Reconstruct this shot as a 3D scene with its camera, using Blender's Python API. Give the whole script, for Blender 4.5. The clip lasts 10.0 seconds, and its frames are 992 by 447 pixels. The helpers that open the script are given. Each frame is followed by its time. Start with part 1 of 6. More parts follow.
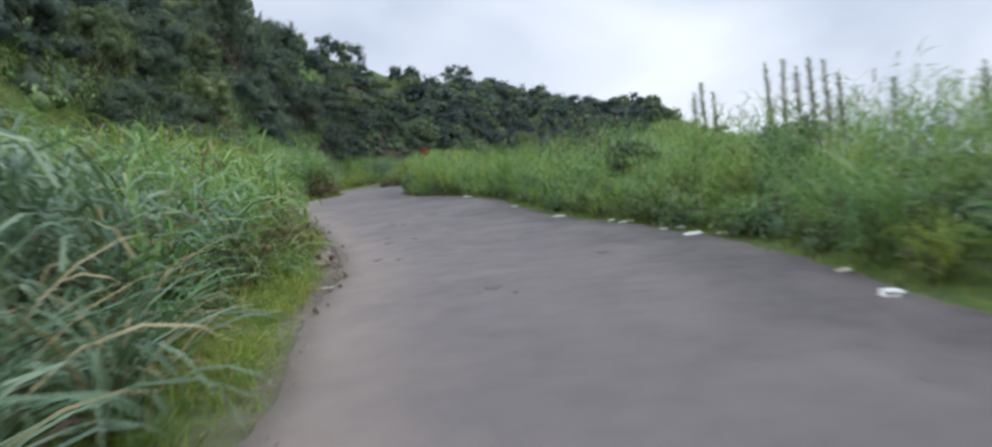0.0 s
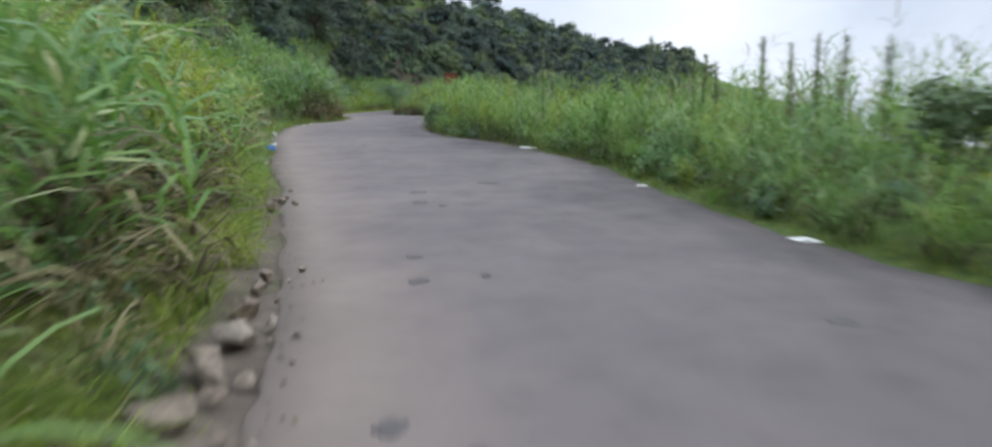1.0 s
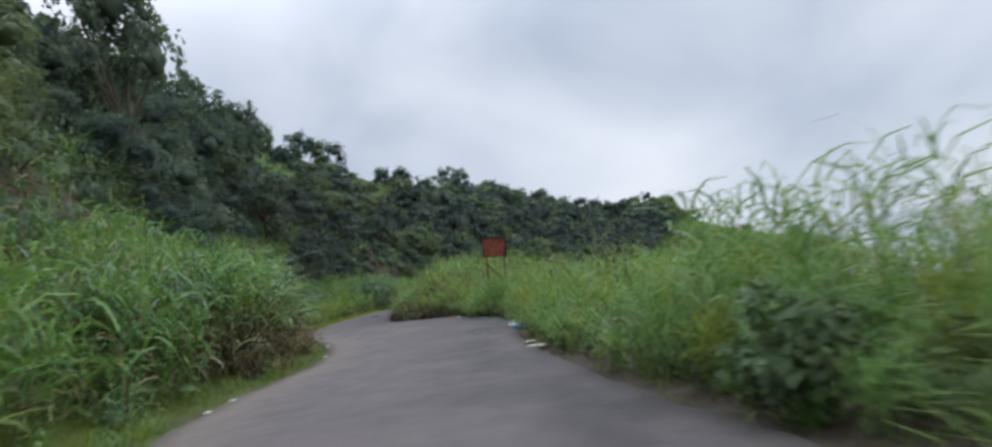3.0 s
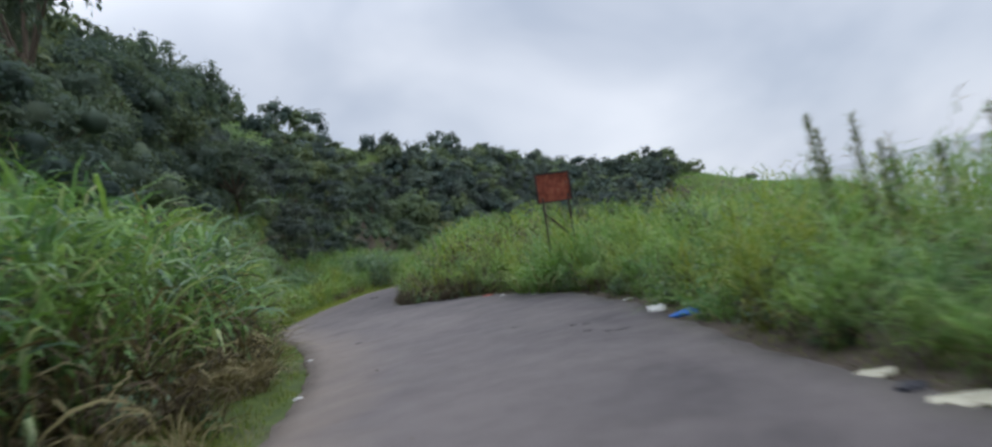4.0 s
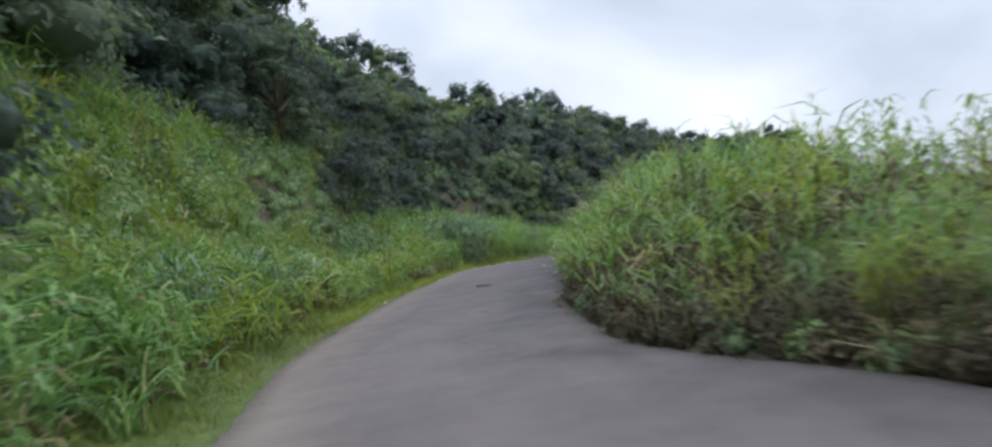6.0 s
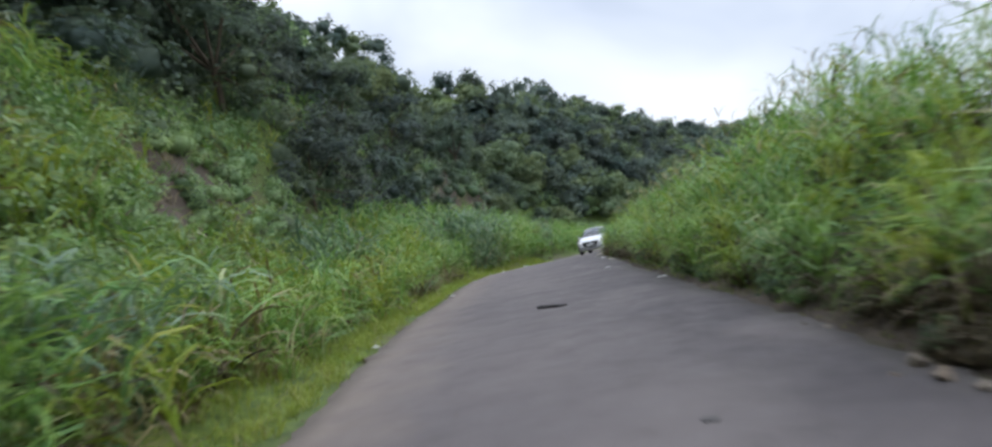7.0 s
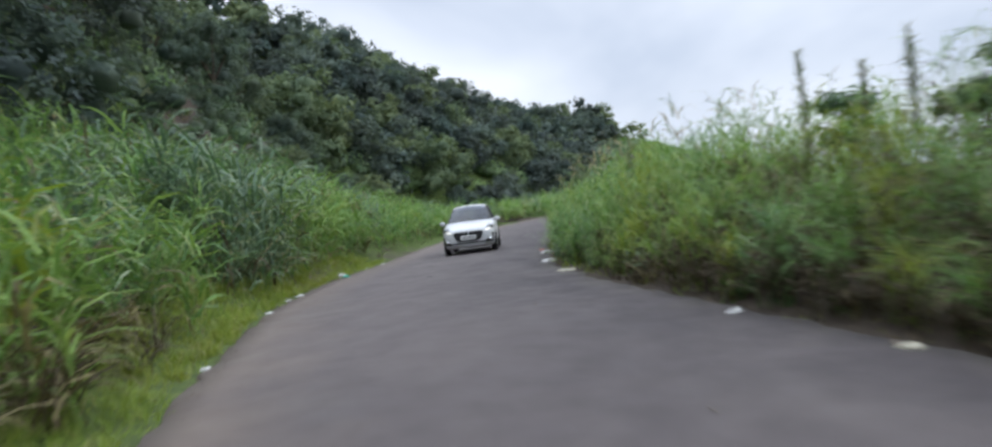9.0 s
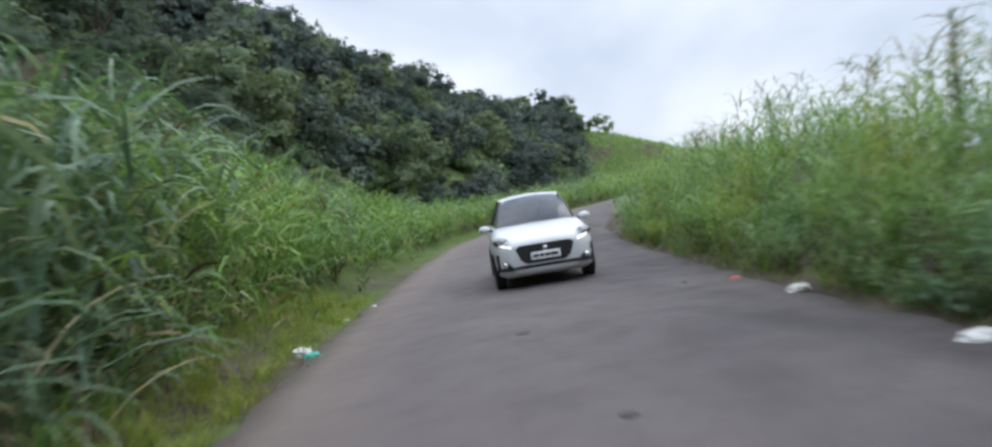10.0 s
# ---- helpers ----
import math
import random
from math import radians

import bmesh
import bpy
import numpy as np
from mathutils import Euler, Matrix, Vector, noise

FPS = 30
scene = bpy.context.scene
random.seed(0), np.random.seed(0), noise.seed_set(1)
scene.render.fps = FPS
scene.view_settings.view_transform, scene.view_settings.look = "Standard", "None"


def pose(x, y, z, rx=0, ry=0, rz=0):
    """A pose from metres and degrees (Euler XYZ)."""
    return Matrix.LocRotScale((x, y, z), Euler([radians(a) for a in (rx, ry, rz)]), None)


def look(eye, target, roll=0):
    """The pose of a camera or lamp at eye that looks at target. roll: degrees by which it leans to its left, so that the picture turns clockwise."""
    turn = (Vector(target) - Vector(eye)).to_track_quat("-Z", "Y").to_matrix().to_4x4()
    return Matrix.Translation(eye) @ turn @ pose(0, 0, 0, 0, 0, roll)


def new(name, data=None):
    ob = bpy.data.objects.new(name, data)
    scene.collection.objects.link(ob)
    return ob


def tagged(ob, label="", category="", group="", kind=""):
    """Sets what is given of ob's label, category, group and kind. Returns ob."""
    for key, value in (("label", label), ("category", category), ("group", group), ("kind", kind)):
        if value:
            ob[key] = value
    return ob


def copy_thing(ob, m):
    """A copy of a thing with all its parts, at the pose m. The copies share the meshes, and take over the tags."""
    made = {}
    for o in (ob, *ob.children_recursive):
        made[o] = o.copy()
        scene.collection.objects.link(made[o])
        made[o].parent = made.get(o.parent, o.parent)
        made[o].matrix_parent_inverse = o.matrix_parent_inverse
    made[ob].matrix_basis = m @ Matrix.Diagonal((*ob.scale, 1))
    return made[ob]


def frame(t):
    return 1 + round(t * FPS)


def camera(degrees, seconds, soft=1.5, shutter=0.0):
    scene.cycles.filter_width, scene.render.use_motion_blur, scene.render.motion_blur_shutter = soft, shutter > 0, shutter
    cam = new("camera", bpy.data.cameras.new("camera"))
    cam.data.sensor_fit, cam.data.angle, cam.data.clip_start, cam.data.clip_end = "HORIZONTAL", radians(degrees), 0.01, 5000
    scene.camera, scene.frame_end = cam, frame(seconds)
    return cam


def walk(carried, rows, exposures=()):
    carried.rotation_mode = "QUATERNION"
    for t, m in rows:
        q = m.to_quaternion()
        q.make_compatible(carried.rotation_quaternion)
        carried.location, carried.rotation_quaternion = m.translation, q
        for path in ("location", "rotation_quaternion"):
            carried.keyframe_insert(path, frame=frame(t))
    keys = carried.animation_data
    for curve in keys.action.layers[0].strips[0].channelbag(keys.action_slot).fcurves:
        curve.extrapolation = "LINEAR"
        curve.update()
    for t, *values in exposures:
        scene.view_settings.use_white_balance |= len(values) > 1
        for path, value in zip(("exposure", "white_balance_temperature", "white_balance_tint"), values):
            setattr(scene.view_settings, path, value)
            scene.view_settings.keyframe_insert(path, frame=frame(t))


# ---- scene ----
cam = camera(69.4, 10.0, soft=2.6, shutter=0.33)
# the plan below and the path are drawn in units of UNIT metres, the width of the car giving the scale
UNIT = 0.88
# seconds, place, turn
PATH = [
    (0.0, 0.092, 1.072, 1.734, 84.96, 6.52, 0.31),
    (0.5, -0.799, 6.268, 1.652, 83.03, 3.19, 1.67),
    (1.0, -1.941, 11.931, 1.730, 80.06, 0.23, 1.39),
    (1.5, -3.204, 18.791, 1.715, 81.46, -0.83, 2.35),
    (2.0, -4.879, 25.333, 1.931, 84.21, -2.57, 11.26),
    (2.5, -6.610, 31.489, 2.001, 95.15, 3.32, 2.83),
    (4.0, -9.936, 48.707, 2.038, 91.48, 12.95, -2.20),
    (4.5, -10.797, 54.498, 2.040, 92.62, 10.84, -2.68),
    (5.0, -11.966, 60.475, 1.974, 92.60, 10.02, 2.30),
    (6.5, -16.243, 78.355, 1.977, 90.57, 8.63, 3.78),
    (7.0, -17.600, 84.676, 1.795, 91.16, 11.19, 2.41),
    (7.5, -18.434, 91.518, 1.724, 91.65, 11.35, 2.18),
    (8.0, -18.751, 97.741, 1.675, 90.38, 5.63, -6.47),
    (8.5, -18.943, 103.454, 1.769, 88.43, 4.60, -11.00),
    (9.0, -19.113, 110.064, 1.785, 87.03, 7.12, -15.41),
    (9.5, -19.032, 116.840, 1.722, 87.34, 6.84, -16.29),
    (10.0, -18.560, 123.356, 1.545, 86.63, 8.73, -19.66),
]
walk(cam, [(t, pose(x * UNIT, y * UNIT, z * UNIT, rx, ry, rz)) for t, x, y, z, rx, ry, rz in PATH],
     exposures=[(0.0, -0.03), (1.0, 0.07), (1.5, 0.0), (2.0, -0.02), (2.5, -0.27), (4.5, -0.28), (5.0, -0.28), (6.5, 0.18), (7.0, 0.15), (8.0, 0.03), (9.0, 0.06), (9.5, -0.05), (10.0, 0.12)])

# ---- sky and sun: a bright overcast day ----
SUN_AZ, SUN_EL = radians(85), radians(42)
world = bpy.data.worlds.new("overcast_sky")
scene.world = world
world.use_nodes = True
wn, wl = world.node_tree.nodes, world.node_tree.links
wn.clear()


def wnode(kind, **sets):
    n = wn.new(kind)
    for k, v in sets.items():
        n.inputs[k].default_value = v
    return n


w_out, w_bg = wn.new("ShaderNodeOutputWorld"), wn.new("ShaderNodeBackground")
w_sky = wn.new("ShaderNodeTexSky")
w_sky.sky_type, w_sky.sun_disc = "NISHITA", False
w_sky.sun_elevation, w_sky.sun_rotation = SUN_EL, SUN_AZ
w_skys = wn.new("ShaderNodeVectorMath")
w_skys.operation = "SCALE"
w_skys.inputs["Scale"].default_value = 0.10
wl.new(w_sky.outputs[0], w_skys.inputs[0])
w_co = wn.new("ShaderNodeTexCoord")
w_map = wn.new("ShaderNodeMapping")
w_map.inputs["Scale"].default_value = (1.0, 1.0, 1.7)
w_map.inputs["Location"].default_value = (0.35, 0.1, 0.0)
wl.new(w_co.outputs["Generated"], w_map.inputs[0])
w_n1 = wnode("ShaderNodeTexNoise", Scale=2.3, Detail=4.0, Roughness=0.45, Distortion=0.25)
wl.new(w_map.outputs[0], w_n1.inputs["Vector"])
w_ramp = wn.new("ShaderNodeValToRGB")
w_ramp.color_ramp.elements[0].position, w_ramp.color_ramp.elements[0].color = 0.34, (0.54, 0.62, 0.77, 1)
w_ramp.color_ramp.elements[1].position, w_ramp.color_ramp.elements[1].color = 0.66, (0.92, 0.98, 1.10, 1)
wl.new(w_n1.outputs[0], w_ramp.inputs[0])
# cloud deck: brighter towards the zenith, as under any closed overcast
w_sep = wn.new("ShaderNodeSeparateXYZ")
wl.new(w_co.outputs["Generated"], w_sep.inputs[0])
w_zen = wn.new("ShaderNodeMapRange")
w_zen.interpolation_type = "SMOOTHSTEP"
for k, v in zip(("From Min", "From Max", "To Min", "To Max"), (0.25, 1.0, 1.0, 3.25)):
    w_zen.inputs[k].default_value = v
wl.new(w_sep.outputs["Z"], w_zen.inputs["Value"])
w_cl = wn.new("ShaderNodeVectorMath")
w_cl.operation = "SCALE"
wl.new(w_ramp.outputs[0], w_cl.inputs[0])
wl.new(w_zen.outputs[0], w_cl.inputs["Scale"])
w_mix = wn.new("ShaderNodeMix")
w_mix.data_type = "RGBA"
w_mix.inputs["Factor"].default_value = 0.93
wl.new(w_skys.outputs[0], w_mix.inputs["A"])
wl.new(w_cl.outputs[0], w_mix.inputs["B"])
wl.new(w_mix.outputs["Result"], w_bg.inputs["Color"])
w_bg.inputs["Strength"].default_value = 1.1
wl.new(w_bg.outputs[0], w_out.inputs[0])

sun = new("sun", bpy.data.lights.new("sun", "SUN"))
sun.data.energy, sun.data.angle, sun.data.color = 1.3, radians(55), (1.0, 0.96, 0.9)
sun.matrix_world = look((0, 0, 0), (-math.sin(SUN_AZ) * math.cos(SUN_EL), -math.cos(SUN_AZ) * math.cos(SUN_EL), -math.sin(SUN_EL)))


# ---- materials ----
class Mat:
    """A node material under construction: short names for the usual nodes."""

    def __init__(self, name):
        self.m = bpy.data.materials.new(name)
        self.m.use_nodes = True
        self.t = self.m.node_tree
        self.b = self.t.nodes["Principled BSDF"]
        self.out = self.t.nodes["Material Output"]
        self.co = None

    def node(self, kind, **sets):
        n = self.t.nodes.new(kind)
        for k, v in sets.items():
            n.inputs[k].default_value = v
        return n

    def link(self, a, b):
        self.t.links.new(a, b)

    def space(self, scale=(1, 1, 1), world_space=True):
        n = self.node("ShaderNodeMapping", Scale=scale)
        if world_space:
            self.link(self.node("ShaderNodeNewGeometry").outputs["Position"], n.inputs[0])
        else:
            self.link(self.node("ShaderNodeTexCoord").outputs["Object"], n.inputs[0])
        return n.outputs[0]

    def noise(self, scale, detail=4.0, rough=0.55, vec=None, distort=0.0):
        n = self.node("ShaderNodeTexNoise", Scale=scale, Detail=detail, Roughness=rough, Distortion=distort)
        self.link(vec if vec is not None else self.space(), n.inputs["Vector"])
        return n.outputs[0]

    def ramp(self, fac, stops):
        n = self.node("ShaderNodeValToRGB")
        e = n.color_ramp.elements
        while len(e) < len(stops):
            e.new(0.5)
        for el, (p, c) in zip(e, stops):
            el.position, el.color = p, (*c, 1)
        self.link(fac, n.inputs[0])
        return n.outputs[0]

    def mix(self, fac, a, b, blend="MIX"):
        n = self.node("ShaderNodeMix")
        n.data_type, n.blend_type = "RGBA", blend
        for v, s in ((fac, "Factor"), (a, "A"), (b, "B")):
            if isinstance(v, (int, float)):
                n.inputs[s].default_value = v
            elif isinstance(v, tuple):
                n.inputs[s].default_value = (*v, 1)
            else:
                self.link(v, n.inputs[s])
        return n.outputs["Result"]

    def value(self, fac, a0, a1, b0, b1):
        n = self.node("ShaderNodeMapRange")
        for k, v in zip(("From Min", "From Max", "To Min", "To Max"), (a0, a1, b0, b1)):
            n.inputs[k].default_value = v
        self.link(fac, n.inputs["Value"])
        return n.outputs[0]

    def bump(self, height, strength=0.4, distance=0.01):
        n = self.node("ShaderNodeBump", Strength=strength, Distance=distance)
        self.link(height, n.inputs["Height"])
        self.link(n.outputs[0], self.b.inputs["Normal"])

    def base(self, colour, rough=0.8, metal=0.0, spec=0.3):
        if isinstance(colour, tuple):
            self.b.inputs["Base Color"].default_value = (*colour, 1)
        else:
            self.link(colour, self.b.inputs["Base Color"])
        if isinstance(rough, (int, float)):
            self.b.inputs["Roughness"].default_value = rough
        else:
            self.link(rough, self.b.inputs["Roughness"])
        self.b.inputs["Metallic"].default_value = metal
        self.b.inputs["Specular IOR Level"].default_value = spec
        return self


def leafy(name, stops, patch, through_light=0.35, rough=0.55, scale=0.35, own=0.0):
    """Leaves and blades: each blade has its own tone, whole patches drift in hue, some light passes through."""
    k = Mat(name)
    isle = k.node("ShaderNodeNewGeometry").outputs["Random Per Island"]
    c = k.ramp(isle, stops)
    drift = k.value(k.noise(scale, 4.0, 0.65), 0.38, 0.62, 0.0, 1.0)
    c = k.mix(drift, c, k.mix(1.0, c, patch, "MULTIPLY"))
    if own:
        info = k.node("ShaderNodeObjectInfo").outputs["Random"]
        c = k.mix(own, c, k.mix(1.0, c, k.ramp(info, [(0.0, (0.55, 0.64, 0.76)), (0.45, (0.95, 0.98, 0.95)), (0.8, (1.30, 1.25, 0.95)), (1.0, (1.65, 1.55, 0.95))]), "MULTIPLY"))
    fine = k.noise(14.0, 2.0)
    c = k.mix(k.value(fine, 0.3, 0.7, 0.0, 0.35), c, k.mix(0.5, c, (0.02, 0.04, 0.01)))
    k.base(c, rough, 0.0, 0.25)
    tr = k.node("ShaderNodeBsdfTranslucent")
    k.link(k.mix(0.5, c, k.mix(1.0, c, (1.3, 1.25, 0.5), "MULTIPLY")), tr.inputs["Color"])
    ms = k.node("ShaderNodeMixShader", Fac=through_light)
    k.link(k.b.outputs[0], ms.inputs[1])
    k.link(tr.outputs[0], ms.inputs[2])
    k.link(ms.outputs[0], k.out.inputs[0])
    return k.m


M = {}
M["blade"] = leafy("cane_grass_blade", [(0, (0.104, 0.190, 0.072)), (0.45, (0.162, 0.278, 0.090)), (0.85, (0.258, 0.372, 0.120)), (1, (0.42, 0.42, 0.24))], (0.70, 0.88, 1.05), 0.35, 0.45)
M["blue_cane"] = leafy("blue_green_cane_blade", [(0, (0.075, 0.132, 0.085)), (0.6, (0.126, 0.205, 0.118)), (1, (0.235, 0.305, 0.200))], (0.9, 0.95, 1.0), 0.3, 0.42)
M["meadow"] = leafy("meadow_grass_blade", [(0, (0.116, 0.206, 0.052)), (0.5, (0.188, 0.314, 0.074)), (0.9, (0.272, 0.394, 0.110)), (1, (0.370, 0.362, 0.180))], (0.66, 0.82, 0.85), 0.38, 0.5, 0.45)
M["verge"] = leafy("short_verge_grass", [(0.0, (0.100, 0.160, 0.028)), (0.6, (0.146, 0.222, 0.038)), (1.0, (0.215, 0.235, 0.065))], (1.15, 0.98, 0.9))
M["dry"] = leafy("dry_straw_blade", [(0, (0.165, 0.135, 0.068)), (0.6, (0.265, 0.230, 0.115)), (1, (0.390, 0.330, 0.200))], (0.9, 0.9, 0.9), 0.2, 0.7)
M["crown"] = leafy("forest_leaf", [(0.0, (0.100, 0.134, 0.108)), (0.6, (0.124, 0.162, 0.124)), (1.0, (0.160, 0.198, 0.142))], (0.62, 0.70, 0.76), 0.42, 0.75, 0.42, 0.85)
# haze over the distant wood is painted in as bluer, greyer leaf colour
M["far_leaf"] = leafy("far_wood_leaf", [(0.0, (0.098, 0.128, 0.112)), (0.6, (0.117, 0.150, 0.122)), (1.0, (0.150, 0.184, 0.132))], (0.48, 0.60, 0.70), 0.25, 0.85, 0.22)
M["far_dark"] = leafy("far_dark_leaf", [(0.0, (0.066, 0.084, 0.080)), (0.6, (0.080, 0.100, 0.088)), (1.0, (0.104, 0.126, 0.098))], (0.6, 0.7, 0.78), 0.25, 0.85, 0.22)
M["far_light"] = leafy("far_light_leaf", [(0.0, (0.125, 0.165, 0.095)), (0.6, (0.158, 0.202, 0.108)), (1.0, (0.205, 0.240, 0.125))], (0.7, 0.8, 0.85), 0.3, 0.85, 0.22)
M["shrub"] = leafy("shrub_leaf", [(0, (0.085, 0.122, 0.068)), (0.6, (0.130, 0.185, 0.085)), (1, (0.185, 0.240, 0.110))], (0.75, 0.95, 1.0), 0.25, 0.6, 0.2)
M["lush"] = leafy("lush_verge_grass", [(0.0, (0.160, 0.245, 0.038)), (0.6, (0.220, 0.315, 0.050)), (1.0, (0.295, 0.345, 0.080))], (1.05, 0.92, 0.9), 0.42)
M["brush"] = leafy("hillside_brush_leaf", [(0, (0.195, 0.285, 0.132)), (0.6, (0.262, 0.370, 0.170)), (1, (0.345, 0.435, 0.220))], (0.75, 0.86, 0.9), 0.42, 0.6, 0.3)
# brown of withered leaves, also used to paint shade at the grass foot
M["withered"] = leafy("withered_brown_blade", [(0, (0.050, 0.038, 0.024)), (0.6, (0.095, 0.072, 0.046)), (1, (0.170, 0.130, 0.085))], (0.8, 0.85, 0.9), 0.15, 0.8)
M["weed"] = leafy("weed_leaf", [(0, (0.105, 0.152, 0.081)), (0.6, (0.179, 0.218, 0.127)), (1, (0.378, 0.361, 0.299))], (0.95, 0.95, 1.0), 0.3, 0.7)


def asphalt():
    k = Mat("worn_asphalt")
    grain = k.noise(220.0, 3.0, 0.7)
    mid = k.noise(2.2, 5.0, 0.6)
    big = k.noise(0.22, 4.0, 0.6, distort=0.6)
    c = k.ramp(grain, [(0.3, (0.080, 0.069, 0.067)), (0.55, (0.117, 0.101, 0.098)), (0.75, (0.171, 0.151, 0.146))])
    c = k.mix(k.value(big, 0.40, 0.60, 0.0, 0.7), c, k.mix(1.0, c, (0.76, 0.76, 0.79), "MULTIPLY"))
    c = k.mix(k.value(mid, 0.52, 0.68, 0.0, 0.34), c, (0.076, 0.069, 0.068))
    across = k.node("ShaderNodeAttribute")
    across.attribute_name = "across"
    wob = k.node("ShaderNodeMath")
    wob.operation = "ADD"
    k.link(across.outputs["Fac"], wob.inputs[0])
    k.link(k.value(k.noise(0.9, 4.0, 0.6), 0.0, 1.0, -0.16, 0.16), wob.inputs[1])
    dust = k.value(wob.outputs[0], 0.02, 0.27, 0.85, 0.0)
    c = k.mix(dust, c, (0.175, 0.143, 0.120))
    smear = k.noise(0.7, 4.0, 0.6, k.space((1.2, 0.45, 1.0)))
    c = k.mix(k.value(smear, 0.5, 0.72, 0.0, 0.22), c, (0.155, 0.138, 0.124))
    # darker right third: damp blotches, with the grass bank's shade painted in
    shade_blot = k.node("ShaderNodeMath")
    shade_blot.operation = "MULTIPLY"
    k.link(k.value(wob.outputs[0], 0.45, 0.85, 0.0, 1.0), shade_blot.inputs[0])
    k.link(k.value(k.noise(0.55, 4.0, 0.6, k.space((1.0, 0.6, 1.0)), 0.4), 0.40, 0.60, 0.25, 0.95), shade_blot.inputs[1])
    damp = shade_blot.outputs[0]
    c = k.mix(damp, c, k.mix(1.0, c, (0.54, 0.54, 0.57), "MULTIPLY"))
    # the asphalt is darker along the later stretch of the road
    wet = k.node("ShaderNodeAttribute")
    wet.attribute_name = "wet"
    c = k.mix(k.value(wet.outputs["Fac"], 0, 1, 0.0, 0.8), c, k.mix(1.0, c, (0.78, 0.77, 0.78), "MULTIPLY"))
    grit = k.value(wob.outputs[0], 0.93, 1.05, 0.0, 0.6)
    c = k.mix(grit, c, (0.095, 0.085, 0.072))
    k.base(c, k.value(mid, 0.3, 0.7, 0.72, 0.92), 0.0, 0.3)
    k.bump(grain, 0.35, 0.006)
    return k.m


def soil():
    k = Mat("damp_soil_and_moss")
    mid, big = k.noise(1.3, 6.0, 0.65), k.noise(0.16, 4.0, 0.6)
    c = k.ramp(mid, [(0.3, (0.036, 0.029, 0.023)), (0.55, (0.072, 0.058, 0.046)), (0.75, (0.135, 0.110, 0.086))])
    g = k.ramp(k.noise(5.0, 4.0), [(0.3, (0.035, 0.06, 0.018)), (0.7, (0.09, 0.13, 0.03))])
    bare = k.node("ShaderNodeAttribute")
    bare.attribute_name = "bare"
    cover = k.node("ShaderNodeMath")
    cover.operation = "SUBTRACT"
    cover.use_clamp = True
    k.link(k.value(big, 0.36, 0.46, 0.0, 0.95), cover.inputs[0])
    k.link(bare.outputs["Fac"], cover.inputs[1])
    c = k.mix(cover.outputs[0], c, g)
    dusty = k.node("ShaderNodeAttribute")
    dusty.attribute_name = "dusty"
    c = k.mix(dusty.outputs["Fac"], c, k.ramp(k.noise(6.0, 5.0, 0.65), [(0.3, (0.082, 0.067, 0.054)), (0.55, (0.140, 0.114, 0.093)), (0.75, (0.195, 0.162, 0.134))]))
    k.base(c, 0.92, 0.0, 0.15)
    k.bump(mid, 0.6, 0.08)
    return k.m


def simple(name, colour, rough=0.5, metal=0.0, spec=0.4, vary=0.25, scale=30.0):
    k = Mat(name)
    n = k.noise(scale, 4.0, 0.6, k.space(world_space=False))
    dark = tuple(v * (1 - vary) for v in colour)
    k.base(k.mix(k.value(n, 0.3, 0.7, 0.0, 1.0), dark, colour), rough, metal, spec)
    return k.m


M["asphalt"], M["soil"] = asphalt(), soil()
M["bark"] = simple("grey_brown_bark", (0.12, 0.095, 0.07), 0.9, 0, 0.2, 0.5, 6.0)


# ---- mesh helpers ----
def mesh_of(name, verts, faces, mats, mat_index=None, smooth=False):
    """A mesh from numpy arrays: verts (n, 3) and a list of face arrays (triangles or quads)."""
    me = bpy.data.meshes.new(name)
    me.vertices.add(len(verts))
    me.vertices.foreach_set("co", np.ascontiguousarray(verts, dtype=np.float32).ravel())
    loops = np.concatenate([f.ravel() for f in faces])
    sizes = np.concatenate([np.full(len(f), f.shape[1]) for f in faces])
    me.loops.add(len(loops))
    me.loops.foreach_set("vertex_index", loops.astype(np.int32))
    me.polygons.add(len(sizes))
    me.polygons.foreach_set("loop_start", np.concatenate([[0], np.cumsum(sizes)[:-1]]).astype(np.int32))
    for m in mats:
        me.materials.append(m)
    if mat_index is not None:
        me.polygons.foreach_set("material_index", np.asarray(mat_index, dtype=np.int32))
    me.polygons.foreach_set("use_smooth", np.full(len(sizes), smooth))
    me.update(calc_edges=True)
    return me


def part(name, bm, material, parent, label="", smooth=True):
    """One mesh object under a thing or a part."""
    me = bpy.data.meshes.new(name)
    bm.to_mesh(me)
    bm.free()
    me.materials.append(material)
    if smooth:
        me.shade_smooth()
        me.set_sharp_from_angle(angle=radians(35))
    ob = new(name, me)
    ob.parent = parent
    return tagged(ob, label)


# ---- the plan: road edges, hill foot, heights ----
Y = np.arange(-20.0, 262.0, 0.5)


def smooth_line(keys, width):
    k = np.array(keys, float)
    v = np.interp(Y, k[:, 1], k[:, 0])
    n = max(3, int(width / 0.5) | 1)
    return np.convolve(np.pad(v, n // 2, mode="reflect", reflect_type="odd"), np.hanning(n + 2)[1:-1] / np.hanning(n + 2).sum(), "valid")


